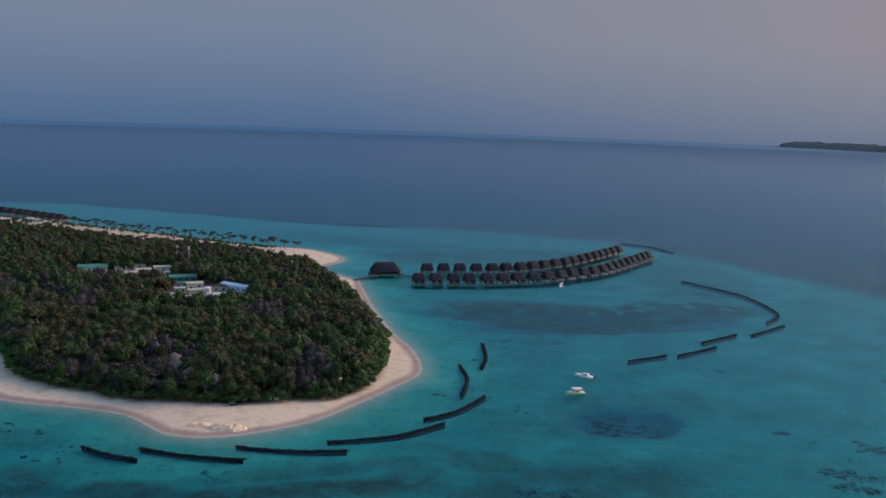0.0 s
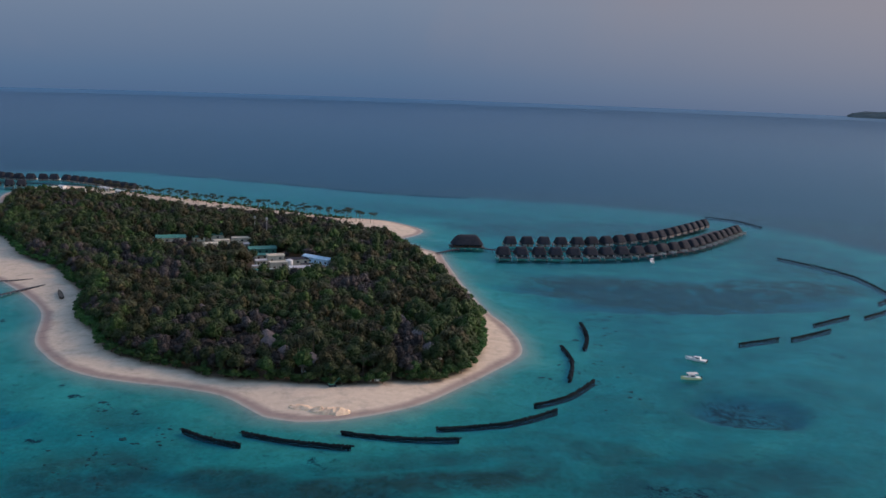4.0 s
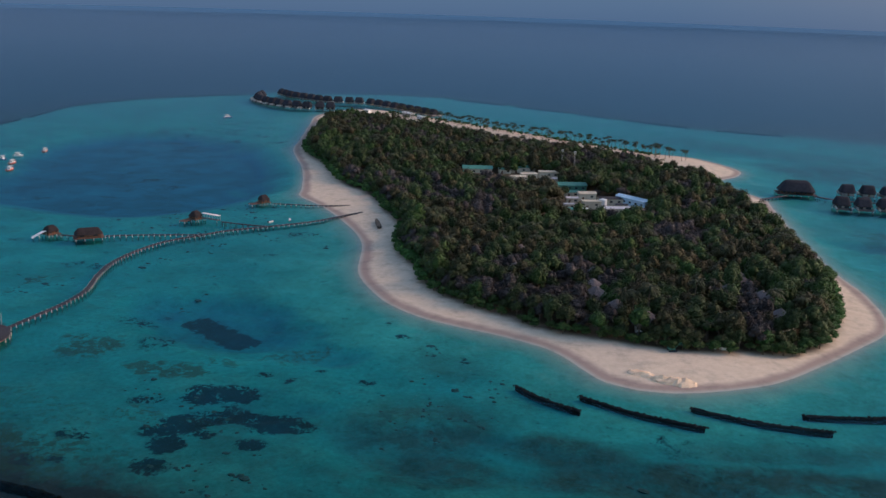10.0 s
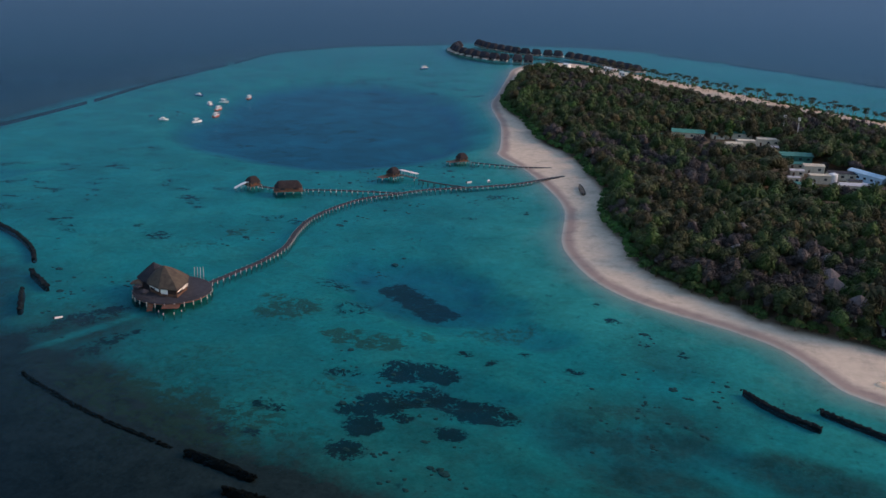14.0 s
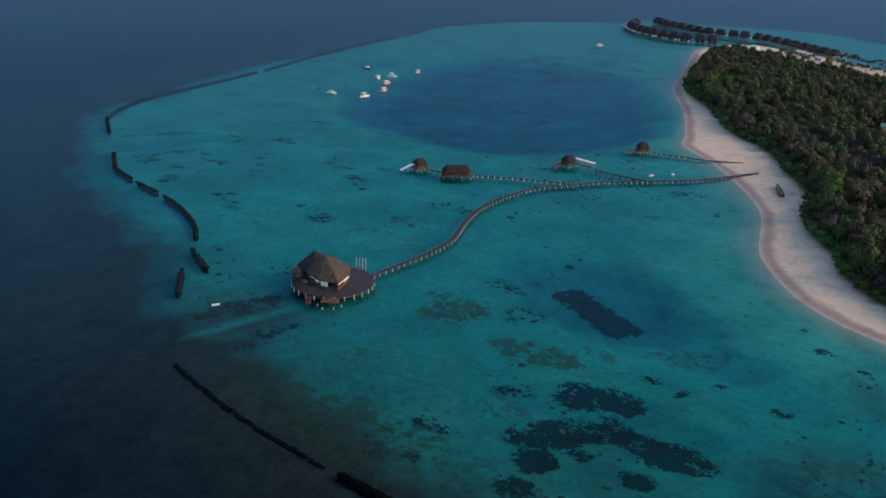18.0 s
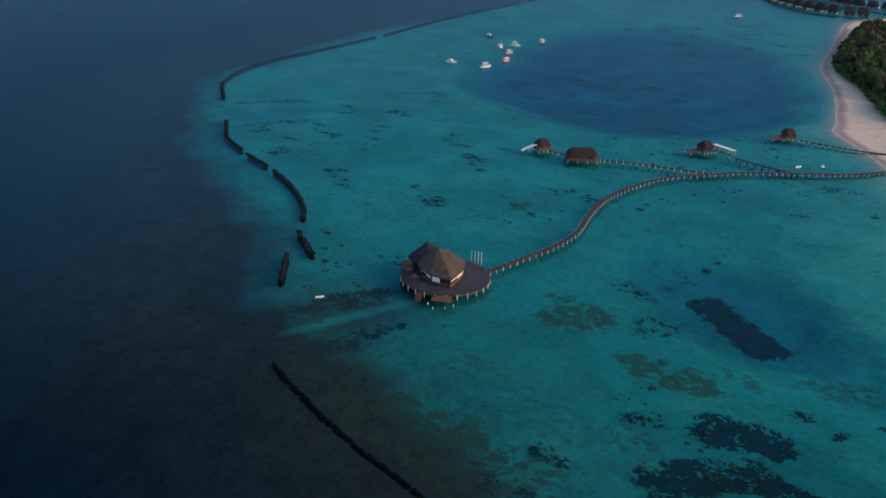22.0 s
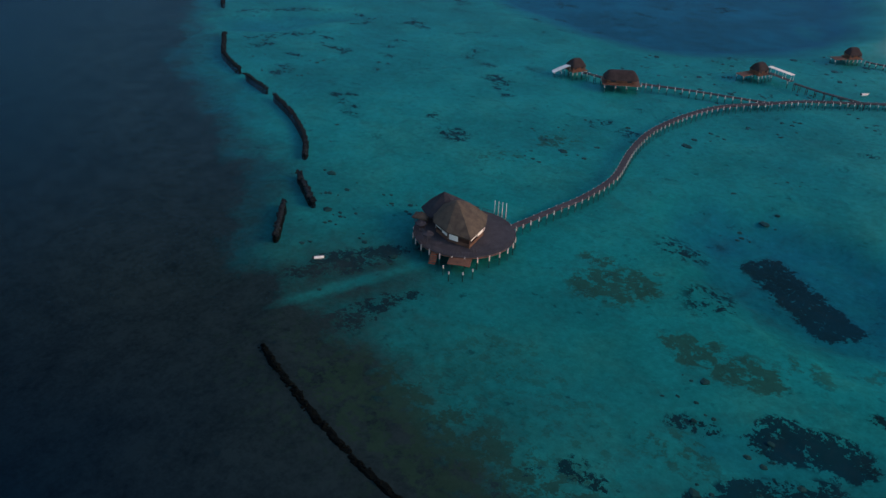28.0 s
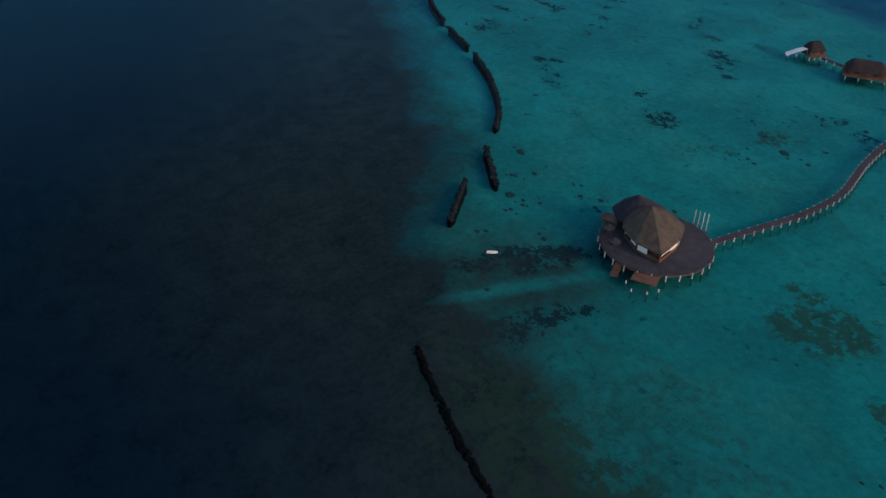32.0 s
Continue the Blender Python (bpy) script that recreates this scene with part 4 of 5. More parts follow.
def post_mesh(r, h, mat):
    bm = bmesh.new()
    add_cyl(bm, (0, 0, 0), (0, 0, h), r, r * 0.92, 7)
    me = bpy.data.meshes.new("post")
    bm.to_mesh(me)
    bm.free()
    me.materials.append(mat)
    return me


JETTY_POST, PILE, DARK_PILE = post_mesh(0.14, 3.2, POST), post_mesh(0.17, 3.7, POST), post_mesh(0.14, 3.2, PLANK)


def jetty(pts, width, label, gap=2.4, top=1.05, post=None):
    """A plank walkway: deck boards in bays, two bearers, and pairs of posts."""
    line = smooth_line(pts, gap)
    base = line[0]
    e = empty("jetty", Matrix.Translation((*base, 0)), label, "jetty", "plank jetties over the lagoon")
    rings, left, right = [], [], []
    for i, p in enumerate(line):
        d = line[min(i + 1, len(line) - 1)] - line[max(i - 1, 0)]
        d = d / np.linalg.norm(d)
        s = np.array([-d[1], d[0]]) * width / 2
        a, b = p + s - base, p - s - base
        rings.append([(*a, top - 0.14), (*a, top), (*b, top), (*b, top - 0.14)])
        left.append([(*(a * 1), top - 0.36), (*a, top - 0.15), (*(a - s * 0.2), top - 0.15), (*(a - s * 0.2), top - 0.36)])
        right.append([(*(b + s * 0.2), top - 0.36), (*(b + s * 0.2), top - 0.15), (*b, top - 0.15), (*b, top - 0.36)])
        ang = math.degrees(math.atan2(d[1], d[0]))
        for side in (a + s * 0.06, b - s * 0.06):
            share("post", post or JETTY_POST, e, pose(side[0], side[1], top - 3.1, 0, 0, ang))
    part("deck", loft(bmesh.new(), rings), PLANK, e)
    part("bearer", loft(bmesh.new(), left), PLANK, e)
    part("bearer", loft(bmesh.new(), right), PLANK, e)
    return e


jetty([(-294.5, 288), (-295, 304), (-295.5, 318), (-299, 334), (-308, 352), (-314.5, 370), (-316.5, 390), (-314.5, 408), (-306.5, 425), (-300.5, 437), (-288, 452), (-279, 463), (-271, 475), (-262, 496), (-255, 510)], 1.8, "long curved grey plank jetty on pale posts")
jetty([(-345, 403), (-333, 411), (-320, 418), (-307, 425)], 1.2, "narrow straight plank jetty leading to a water hut")
jetty([(-313, 451), (-301, 451), (-287, 453)], 1.1, "narrow dark plank jetty leading to a water hut", 2.6, 1.05, DARK_PILE)
jetty([(-311, 499), (-296, 503), (-284, 507), (-262, 521)], 1.2, "narrow plank jetty from the beach to a water hut")
jetty([(-365.5, 395), (-356, 397)], 1.4, "short plank link between two water huts", 2.4)
jetty([(-60, 642), (-46, 662)], 2.0, "short plank jetty from the beach", 3.0, 1.5, DARK_PILE)


def railing(parent, a, b, z, mat):
    bm = bmesh.new()
    add_cyl(bm, (*a, z + 0.9), (*b, z + 0.9), 0.05, 0.05, 5)
    for k in range(5):
        t = k / 4
        p = (a[0] + (b[0] - a[0]) * t, a[1] + (b[1] - a[1]) * t)
        add_cyl(bm, (*p, z), (*p, z + 0.92), 0.05, 0.05, 5)
    part("railing", bm, mat, parent)


def restaurant():
    cx, cy, R = -299.0, 277.0, 12.7
    e = empty("restaurant_pavilion", Matrix.Translation((cx, cy, -0.45)), "thatched over-water restaurant on a round timber deck with pale piles", "restaurant")
    n = 28
    part("deck", loft(bmesh.new(), [ngon(n, R, 1.7), ngon(n, R, 2.05)]), PLANK, e, "round grey plank deck")
    part("deck_rim", loft(bmesh.new(), [ngon(n, R - 0.25, 1.3), ngon(n, R - 0.25, 1.72)]), REDWOOD, e)
    for k in range(26):
        a = 2 * math.pi * k / 26
        share("stilt", PILE, e, pose(R * 1.0 * math.cos(a), R * math.sin(a), -1.85))
    for k in range(8):
        a = 2 * math.pi * k / 8 + 0.2
        share("stilt", PILE, e, pose(R * 0.55 * math.cos(a), R * 0.55 * math.sin(a), -2.2))
    # main roof: many-sided thatch over an open hall
    ring = [(-291.0 - cx, 271.6 - cy), (-297.5 - cx, 269.6 - cy), (-303.6 - cx, 270.6 - cy), (-308.4 - cx, 275.0 - cy), (-308.2 - cx, 281.2 - cy), (-303.6 - cx, 284.6 - cy), (-298.2 - cx, 283.8 - cy), (-294.3 - cx, 279.6 - cy)][::-1]
    roof = part("roof", cone_roof(ring, (-301.4 - cx, 276.2 - cy, 9.9), 4.9, 6, -0.1), THATCH, e, "steep many-sided brown thatch roof")
    for x, y in ring:
        add = bmesh.new()
        t = 0.985
        add_cyl(add, (x * t, y * t, 4.9), (-301.4 - cx + 0.05, 276.2 - cy, 9.9), 0.16, 0.12, 5)
        part("hip_ridge", add, THATCH, roof)
    # second, darker roof to the west
    r2 = [(-307.4 - cx + 6.7 * math.cos(a), 278.6 - cy + 6.7 * math.sin(a)) for a in np.linspace(0, 2 * math.pi, 8, endpoint=False)]
    part("bar_roof", cone_roof(r2, (-307.2 - cx, 277.0 - cy, 9.7), 4.4, 5, -0.02), DARK_THATCH, e, "dark smaller thatch roof of the bar")
    # hall walls: posts, low panels and white blinds between them
    m = len(ring)
    for i in range(m):
        a, b = Vector((*ring[i - 1], 0)) * 0.88, Vector((*ring[i], 0)) * 0.88
        ang, ln, mid = math.degrees(math.atan2(b.y - a.y, b.x - a.x)), (b - a).length, (a + b) / 2
        part("hall_post", add_cyl(bmesh.new(), (a.x, a.y, 2), (a.x, a.y, 4.8), 0.16, 0.16, 8), REDWOOD, e)
        part("wall_panel", box(mid.x, mid.y, 2.5, ln - 0.4, 0.12, 0.9, ang, 0.03), REDWOOD, e)
        for k in (-1, 1):
            off = Vector((math.cos(radians(ang)), math.sin(radians(ang)), 0)) * ln * 0.25 * k
            out = mid.normalized() * 0.25
            if (i * 2 + k) % 5 == 0:
                continue
            part("blind", box(mid.x + off.x + out.x, mid.y + off.y + out.y, 3.7 + 0.25 * ((i + k) % 3), ln * 0.42, 0.07, 1.7 - 0.5 * ((i + k) % 3), ang, 0.02), CANVAS, e, "white canvas blind")
    # lower landing deck, stair and small side shelters
    part("landing", box(-289.6 - cx, 267.2 - cy, 1.45, 5.4, 4.4, 0.22, 38, 0.04), REDWOOD, e, "red timber landing deck")
    for dx, dy in ((-2.5, -2.6), (0.4, -3.4), (2.6, -1.0), (2.9, 1.8)):
        share("stilt", PILE, e, pose(-288.2 - cx + dx, 265.6 - cy + dy, -2.6))
    bm = bmesh.new()
    for k in range(8):
        add_box(bm, -297.0 - cx + 0.45 * k, 266.0 - cy - 0.55 * k, 1.95 - 0.2 * k, 1.7, 0.6, 0.1, 40)
    part("stair", bm, REDWOOD, e, "red timber stair to the water")
    part("stair_shelter", cone_roof([(-2.0, -1.6), (2.0, -1.6), (2.0, 1.6), (-2.0, 1.6)], (0, 0, 1.1), 0.0), THATCH, e, "small thatch shelter", pose(-309.0 - cx, 271.4 - cy, 4.0, 0, 0, 30))
    for dx, dy in ((-1.6, -1.2), (1.6, -1.2), (1.6, 1.2), (-1.6, 1.2)):
        part("shelter_post", add_cyl(bmesh.new(), (-309.0 - cx + dx * 0.8, 271.4 - cy + dy * 0.8, 2), (-309.0 - cx + dx * 0.8, 271.4 - cy + dy * 0.8, 4), 0.09, 0.09, 6), REDWOOD, e)
    for x, y in ((-305.6, 268.4), (-300.6, 266.4)):
        shade = part("parasol", cone_roof([(1.5 * math.cos(a), 1.5 * math.sin(a)) for a in np.linspace(0, 2 * math.pi, 8, endpoint=False)], (0, 0, 0.8), 0.0), DARK_THATCH, e, "small dark thatch parasol", pose(x - cx, y - cy, 4.3))
        part("parasol_pole", add_cyl(bmesh.new(), (0, 0, -2.25), (0, 0, 0.6), 0.07, 0.06, 6), PLANK, shade)
    for k in range(20):
        a0, a1 = 2 * math.pi * (k + 0.1) / 22 + 1.2, 2 * math.pi * (k + 0.9) / 22 + 1.2
        railing(e, ((R - 0.35) * math.cos(a0), (R - 0.35) * math.sin(a0)), ((R - 0.35) * math.cos(a1), (R - 0.35) * math.sin(a1)), 2.05, PLANK)
    return e


restaurant()
for k in range(4):
    bm = bmesh.new()
    add_cyl(bm, (0, 0, -2), (0, 0, 4.5), 0.12, 0.09, 7)
    add_cyl(bm, (0, 0, 4.48), (0, 0, 4.62), 0.15, 0.04, 7)
    tagged(part("mooring_pole", bm, POST, None, "", Matrix.Translation((-302.6 + 0.9 * k, 290.6 + 0.5 * k, 0))), "slim white mooring pole in the water", "pole", "mooring poles beside the restaurant")


def table_set(x, y, turn):
    e = empty("dining_table", pose(x, y, 2.06, 0, 0, turn), "small dark table on the open restaurant deck", "table", "tables on the restaurant deck")
    part("tabletop", box(0, 0, 0.73, 1.5, 0.9, 0.06, 0, 0.02), PLANK, e)
    for dx in (-0.6, 0.6):
        for dy in (-0.35, 0.35):
            part("leg", box(dx, dy, 0.35, 0.08, 0.08, 0.72), PLANK, e)


for k in range(7):
    a = -2.6 + k * 0.42
    table_set(-299 + 10.6 * math.cos(a), 277 + 10.6 * math.sin(a), math.degrees(a))


def water_hut(m, L, W, label, roof_h=2.8, ridge=0.3):
    """A thatched hut on piles: deck, walls of boards with openings, hipped roof."""
    e = empty("water_hut", m, label, "hut", "huts over the lagoon")
    part("deck", box(0, 0, 1.3, L * 1.16, W * 1.3, 0.22, 0, 0.04), REDWOOD, e)
    for x in np.linspace(-L * 0.5, L * 0.5, 4):
        for y in (-W * 0.55, W * 0.55):
            share("stilt", PILE, e, pose(x, y, -2.4))
    for s in (-1, 1):
        part("wall_panel", box(0, s * W * 0.4, 2.1, L * 0.8, 0.12, 1.4, 0, 0.03), REDWOOD, e, "red timber boards")
        part("wall_panel", box(s * L * 0.4, 0, 2.1, 0.12, W * 0.78, 1.4, 0, 0.03), REDWOOD, e, "red timber boards")
        for k in (-0.25, 0.25):
            part("window", box(k * L, s * (W * 0.4 + 0.07), 2.3, L * 0.16, 0.05, 0.8, 0, 0.01), GLASS, e, "dark window opening")
    for x in (-0.44, 0.44):
        for y in (-0.44, 0.44):
            part("post", add_cyl(bmesh.new(), (x * L, y * W, 1.4), (x * L, y * W, 3.2), 0.13, 0.13, 7), REDWOOD, e)
    part("roof", loaf_roof(L * 1.06, W * 1.12, roof_h, 2.9, ridge), HUT_THATCH, e, "hipped red-brown thatch roof")
    return e


ang = math.degrees(math.atan2(7, 7))
water_hut(pose(-350.5, 397.8, 0, 0, 0, ang), 11.5, 7.0, "long thatched spa hut with red timber walls on piles", 2.6, 0.6)
water_hut(pose(-369, 394.5, 0, 0, 0, ang + 30), 5.8, 5.0, "small thatched hut with a white slide on piles", 2.5)
water_hut(pose(-327.2, 449.5, 0, 0, 0, 80), 5.6, 5.0, "thatched dive hut beside a white walkway on piles", 2.5)
water_hut(pose(-316.5, 498.5, 0, 0, 0, 60), 5.4, 4.8, "small thatched hut with a red timber terrace", 2.5)


def canopy(m, L, W, label):
    e = empty("walkway_canopy", m, label, "canopy")
    part("roof", box(0, 0, 3.9, L, W, 0.16, 0, 0.05), CANVAS, e)
    for x in np.linspace(-L / 2 + 0.3, L / 2 - 0.3, 4):
        for y in (-W / 2 + 0.15, W / 2 - 0.15):
            part("post", add_cyl(bmesh.new(), (x, y, 1.5), (x, y, 3.9), 0.07, 0.07, 6), POST, e)
    part("floor", box(0, 0, 1.5, L, W, 0.14), PLANK, e)
    for x in (-L / 3, L / 3):
        share("stilt", PILE, e, pose(x, 0, -2.7))
    return e


canopy(pose(-319.5, 451.5, 0, 0, 0, -8), 11, 2.0, "white canvas canopy over a narrow walkway")
e = empty("water_slide", pose(-371.5, 389.8, 0, 0, 0, 235), "white slide running from a hut into the lagoon", "slide")
bm = bmesh.new()
loft(bm, [[(-3.2, -1.3, 3.4), (-3.2, 1.3, 3.4), (-3.2, 1.3, 3.2), (-3.2, -1.3, 3.2)], [(0, -1.3, 2.2), (0, 1.3, 2.2), (0, 1.3, 2.0), (0, -1.3, 2.0)], [(3.4, -1.2, 0.5), (3.4, 1.2, 0.5), (3.4, 1.2, 0.3), (3.4, -1.2, 0.3)]])
part("chute", bm, WHITE, e)
for x, h in ((-2.8, 3.1), (0.2, 1.9), (2.8, 0.6)):
    for y in (-1.0, 1.0):
        part("leg", add_cyl(bmesh.new(), (x, y, -2.3), (x, y, h), 0.09, 0.09, 6), POST, e)
for x, y, turn in ((-319.3, 493.4, 60), (-329.8, 444.4, 80)):
    e = empty("swim_deck", pose(x, y, 0, 0, 0, turn), "low red timber swimming deck on piles", "deck")
    part("deck", box(0, 0, 1.1, 5.5, 4.2, 0.18, 0, 0.03), REDWOOD, e)
    for dx in (-2.3, 2.3):
        for dy in (-1.7, 1.7):
            share("stilt", PILE, e, pose(dx, dy, -2.9))


# ---- water villas ----
def villa():
    e = empty("water_villa", Matrix(), "water villa with a steep hipped dark thatch roof on piles", "villa", "water villas")
    part("deck", box(0, -1.6, 1.5, 8.6, 12.0, 0.2, 0, 0.04), PLANK, e)
    part("wall", box(0, 0.4, 2.8, 6.8, 7.8, 2.5, 0, 0.06), PALE_WALL, e, "pale board walls")
    for x in (-2.1, 2.1):
        part("window", box(x, -3.54, 2.8, 2.6, 0.08, 1.9, 0, 0.02), GLASS, e, "dark sliding glass door")
    part("door", box(0, 4.34, 2.65, 1.1, 0.08, 2.1, 0, 0.02), REDWOOD, e)
    for x in (-3.9, 3.9):
        for y in (-7.2, 3.5):
            share("stilt", PILE, e, pose(x, y, -2.7))
    for x in (-4.0, 4.0):
        part("porch_post", add_cyl(bmesh.new(), (x, -4.6, 1.6), (x, -4.6, 4.2), 0.12, 0.12, 6), REDWOOD, e)
    part("screen", box(-4.2, -5.2, 2.2, 0.1, 4.6, 1.3, 0, 0.02), POST, e)
    part("screen", box(4.2, -5.2, 2.2, 0.1, 4.6, 1.3, 0, 0.02), POST, e)
    bm = bmesh.new()
    for k in range(6):
        add_box(bm, 3.2, -8.0 - 0.35 * k, 1.35 - 0.24 * k, 1.2, 0.35, 0.08)
    part("steps", bm, PLANK, e)
    part("roof", loaf_roof(9.2, 9.6, 4.7, 3.5, 0.62), DARK_THATCH, e, "hipped dark brown thatch roof")
    return e


def along(pts, n):
    line = smooth_line(pts, 1.0)
    s = np.concatenate([[0], np.cumsum(np.hypot(*(line[1:] - line[:-1]).T))])
    for u in np.linspace(0, s[-1], n):
        i = min(int(np.searchsorted(s, u)), len(line) - 1)
        d = line[min(i + 2, len(line) - 1)] - line[max(i - 2, 0)]
        yield line[i], math.degrees(math.atan2(d[1], d[0]))


first = villa()
placed = []
FRONT = [(-16, 640), (6, 645), (30, 649), (54, 657), (77, 667), (98, 684), (117, 702), (137, 731), (156, 762), (170, 785)]
BACK = [(-11, 683), (10, 687), (33, 692), (55, 701), (78, 718), (100, 739), (123, 771), (150, 812)]
for p, a in along(FRONT, 22):
    placed.append(pose(p[0], p[1], 0, 0, 0, a))
for p, a in along(BACK, 19):
    placed.append(pose(p[0], p[1], 0, 0, 0, a + 180))
for p, a in along([(-574, 940), (-566, 918), (-549, 900), (-531, 889), (-508, 880), (-487, 880), (-468, 888)], 13):
    placed.append(pose(p[0], p[1], 0, 0, 0, a))
for p, a in along([(-566, 970), (-545, 954), (-520, 944), (-493, 936), (-462, 942)], 11):
    placed.append(pose(p[0], p[1], 0, 0, 0, a + 180))
for p, a in along([(-448, 940), (-422, 928), (-392, 911), (-364, 895)], 9):
    placed.append(pose(p[0], p[1], 0, 0, 0, a + 180))
first.matrix_basis = placed[0]
for m in placed[1:]:
    copy_thing(first, m)
jetty([(-30, 668), (-14, 661), (10, 665), (33, 670), (56, 679), (78, 692), (100, 711), (120, 737), (143, 772), (158, 796)], 2.2, "plank jetty running between two rows of water villas", 4.0, 1.5, DARK_PILE)
jetty([(-440, 905), (-466, 915), (-490, 908), (-512, 911), (-536, 920), (-560, 945)], 2.2, "plank jetty running between two arcs of water villas", 4.5, 1.5, DARK_PILE)
e = empty("jetty_pavilion", pose(-41, 672, 0, 0, 0, 12), "wide thatched arrival pavilion on piles", "pavilion")
part("deck", box(0, 0, 1.5, 24, 13, 0.22, 0, 0.05), PLANK, e)
for x in np.linspace(-11, 11, 6):
    for y in (-6, 6):
        share("stilt", PILE, e, pose(x, y, -2.7))
part("roof", loaf_roof(22, 13, 6.2, 3.6, 0.45), DARK_THATCH, e, "wide dark thatch roof with a long ridge")
for x in (-5.2, 5.2):
    part("wall", box(x, 0, 2.8, 9.0, 8.4, 2.5, 0, 0.06), REDWOOD, e, "dark timber walls")
    for dx in (-2.4, 0, 2.4):
        part("window", box(x + dx, -4.25, 2.9, 1.8, 0.08, 1.5, 0, 0.02), GLASS, e, "dark window opening")


# ---- boats ----
def boat(m, L, W, hull_mat, label, cabin=True, roof=False, name="motorboat"):
    e = empty(name, m, label, "boat", "moored boats")
    rings = []
    for t in np.linspace(0, 1, 9):
        w = W / 2 * (1 - max(0, (t - 0.45) / 0.55) ** 2.2) + 0.03
        sheer, keel = 0.85 + 0.5 * t * t, -0.45 + 0.7 * max(0, (t - 0.6) / 0.4) ** 2
        x = -L / 2 + L * t
        rings.append([(x, -w, sheer), (x, -w * 0.88, 0.15), (x, 0, keel), (x, w * 0.88, 0.15), (x, w, sheer), (x, w * 0.85, sheer - 0.02), (x, w * 0.8, sheer - 0.3), (x, -w * 0.8, sheer - 0.3), (x, -w * 0.85, sheer - 0.02)])
    part("hull", loft(bmesh.new(), rings), hull_mat, e)
    bm = bmesh.new()
    loft(bm, [[(-L * 0.47, -W * 0.4, 0.78), (-L * 0.47, W * 0.4, 0.78), (-L * 0.47, W * 0.4, 0.7), (-L * 0.47, -W * 0.4, 0.7)], [(L * 0.3, -W * 0.3, 1.02), (L * 0.3, W * 0.3, 1.02), (L * 0.3, W * 0.3, 0.9), (L * 0.3, -W * 0.3, 0.9)], [(L * 0.46, -0.1, 1.2), (L * 0.46, 0.1, 1.2), (L * 0.46, 0.1, 1.1), (L * 0.46, -0.1, 1.1)]])
    part("foredeck", bm, hull_mat if name == "wooden_boat" else WHITE, e)
    if cabin:
        bm = bmesh.new()
        loft(bm, [[(-L * 0.22, -W * 0.34, 0.8), (L * 0.2, -W * 0.28, 0.9), (L * 0.2, W * 0.28, 0.9), (-L * 0.22, W * 0.34, 0.8)], [(-L * 0.2, -W * 0.3, 1.9), (L * 0.08, -W * 0.24, 1.9), (L * 0.08, W * 0.24, 1.9), (-L * 0.2, W * 0.3, 1.9)]])
        part("cabin", bm, WHITE, e)
        part("windscreen", box(L * 0.15, 0, 1.45, 0.06, W * 0.46, 0.6, 0, 0.01), GLASS, e)
        for s in (-1, 1):
            part("cabin_window", box(-L * 0.06, s * W * 0.31, 1.45, L * 0.18, 0.05, 0.45, 0, 0.01), GLASS, e)
    if roof:
        part("canopy", box(-L * 0.06, 0, 2.55, L * 0.52, W * 0.86, 0.12, 0, 0.05), CANVAS, e, "white canopy")
        for x in (-L * 0.3, L * 0.18):
            for s in (-1, 1):
                part("canopy_post", add_cyl(bmesh.new(), (x, s * W * 0.38, 0.75), (x, s * W * 0.38, 2.55), 0.04, 0.04, 5), WHITE, e)
    for s in ((-0.25, 0.25) if not roof else (0,)):
        part("engine", box(-L * 0.5 - 0.2, s * W, 0.7, 0.5, 0.4, 0.9, 0, 0.08), GLASS, e)
    return e


CREAM_HULL = plain("yellow_green_gelcoat", (0.62, 0.66, 0.36), 0.35)
RED_HULL = plain("red_hull_paint", (0.5, 0.12, 0.08), 0.45)
BLUE_HULL = plain("blue_hull_paint", (0.08, 0.16, 0.3), 0.45)
boat(pose(67, 424, 0, 0, 0, 150), 9.5, 2.8, WHITE, "white motor cruiser lying at a mooring")
boat(pose(59.5, 397, 0, 0, 0, 190), 8.5, 2.7, CREAM_HULL, "pale yellow motorboat with a white canopy", True, True)
boat(pose(83, 650, 0, 0, 0, 95), 6.5, 2.2, WHITE, "small white boat tied up beside the water villas", False, True)
for x, y, a, hm, rf in ((-518, 481, 20, WHITE, False), (-498, 489, 70, WHITE, True), (-502, 510, 100, RED_HULL, True), (-517, 528, 95, RED_HULL, True), (-533, 536, 160, BLUE_HULL, True), (-533, 550, 20, WHITE, True), (-531, 573, 110, RED_HULL, True), (-565, 559, 10, BLUE_HULL, False)):
    boat(pose(x, y, 0, 0, 0, a), 6.6, 2.7, hm, {WHITE: "white excursion boat moored in the lagoon", RED_HULL: "red-hulled boat with a white canopy moored in the lagoon", BLUE_HULL: "blue-hulled boat moored in the lagoon"}[hm], True, rf)
boat(pose(-521, 789, 0, 0, 0, 60), 9.0, 3.0, BLUE_HULL, "dark blue boat anchored in the far lagoon", True, True)
boat(pose(-286, 472, 0, 0, 0, 120) @ Matrix.Diagonal((1, 1, 0.6, 1)), 3.6, 1.3, WHITE, "small white boat tied up beside the jetty", False, False)
boat(pose(-311.7, 242.5, 0, 0, 0, 60) @ Matrix.Diagonal((1, 1, 0.4, 1)), 2.4, 0.7, WHITE, "small white dinghy adrift in the channel", False, False, "dinghy")
boat(pose(-292.5, 464, 0, 0, 0, 60) @ Matrix.Diagonal((1, 1, 0.6, 1)), 2.8, 1.0, WHITE, "small white dinghy tied up beside the jetty", False, False)
boat(pose(-240.5, 480, height_at(-240.5, 480) + 0.3, 0, 0, 120), 16, 2.4, BARK, "old dark wooden hull drawn up on the beach", False, False, "wooden_boat")


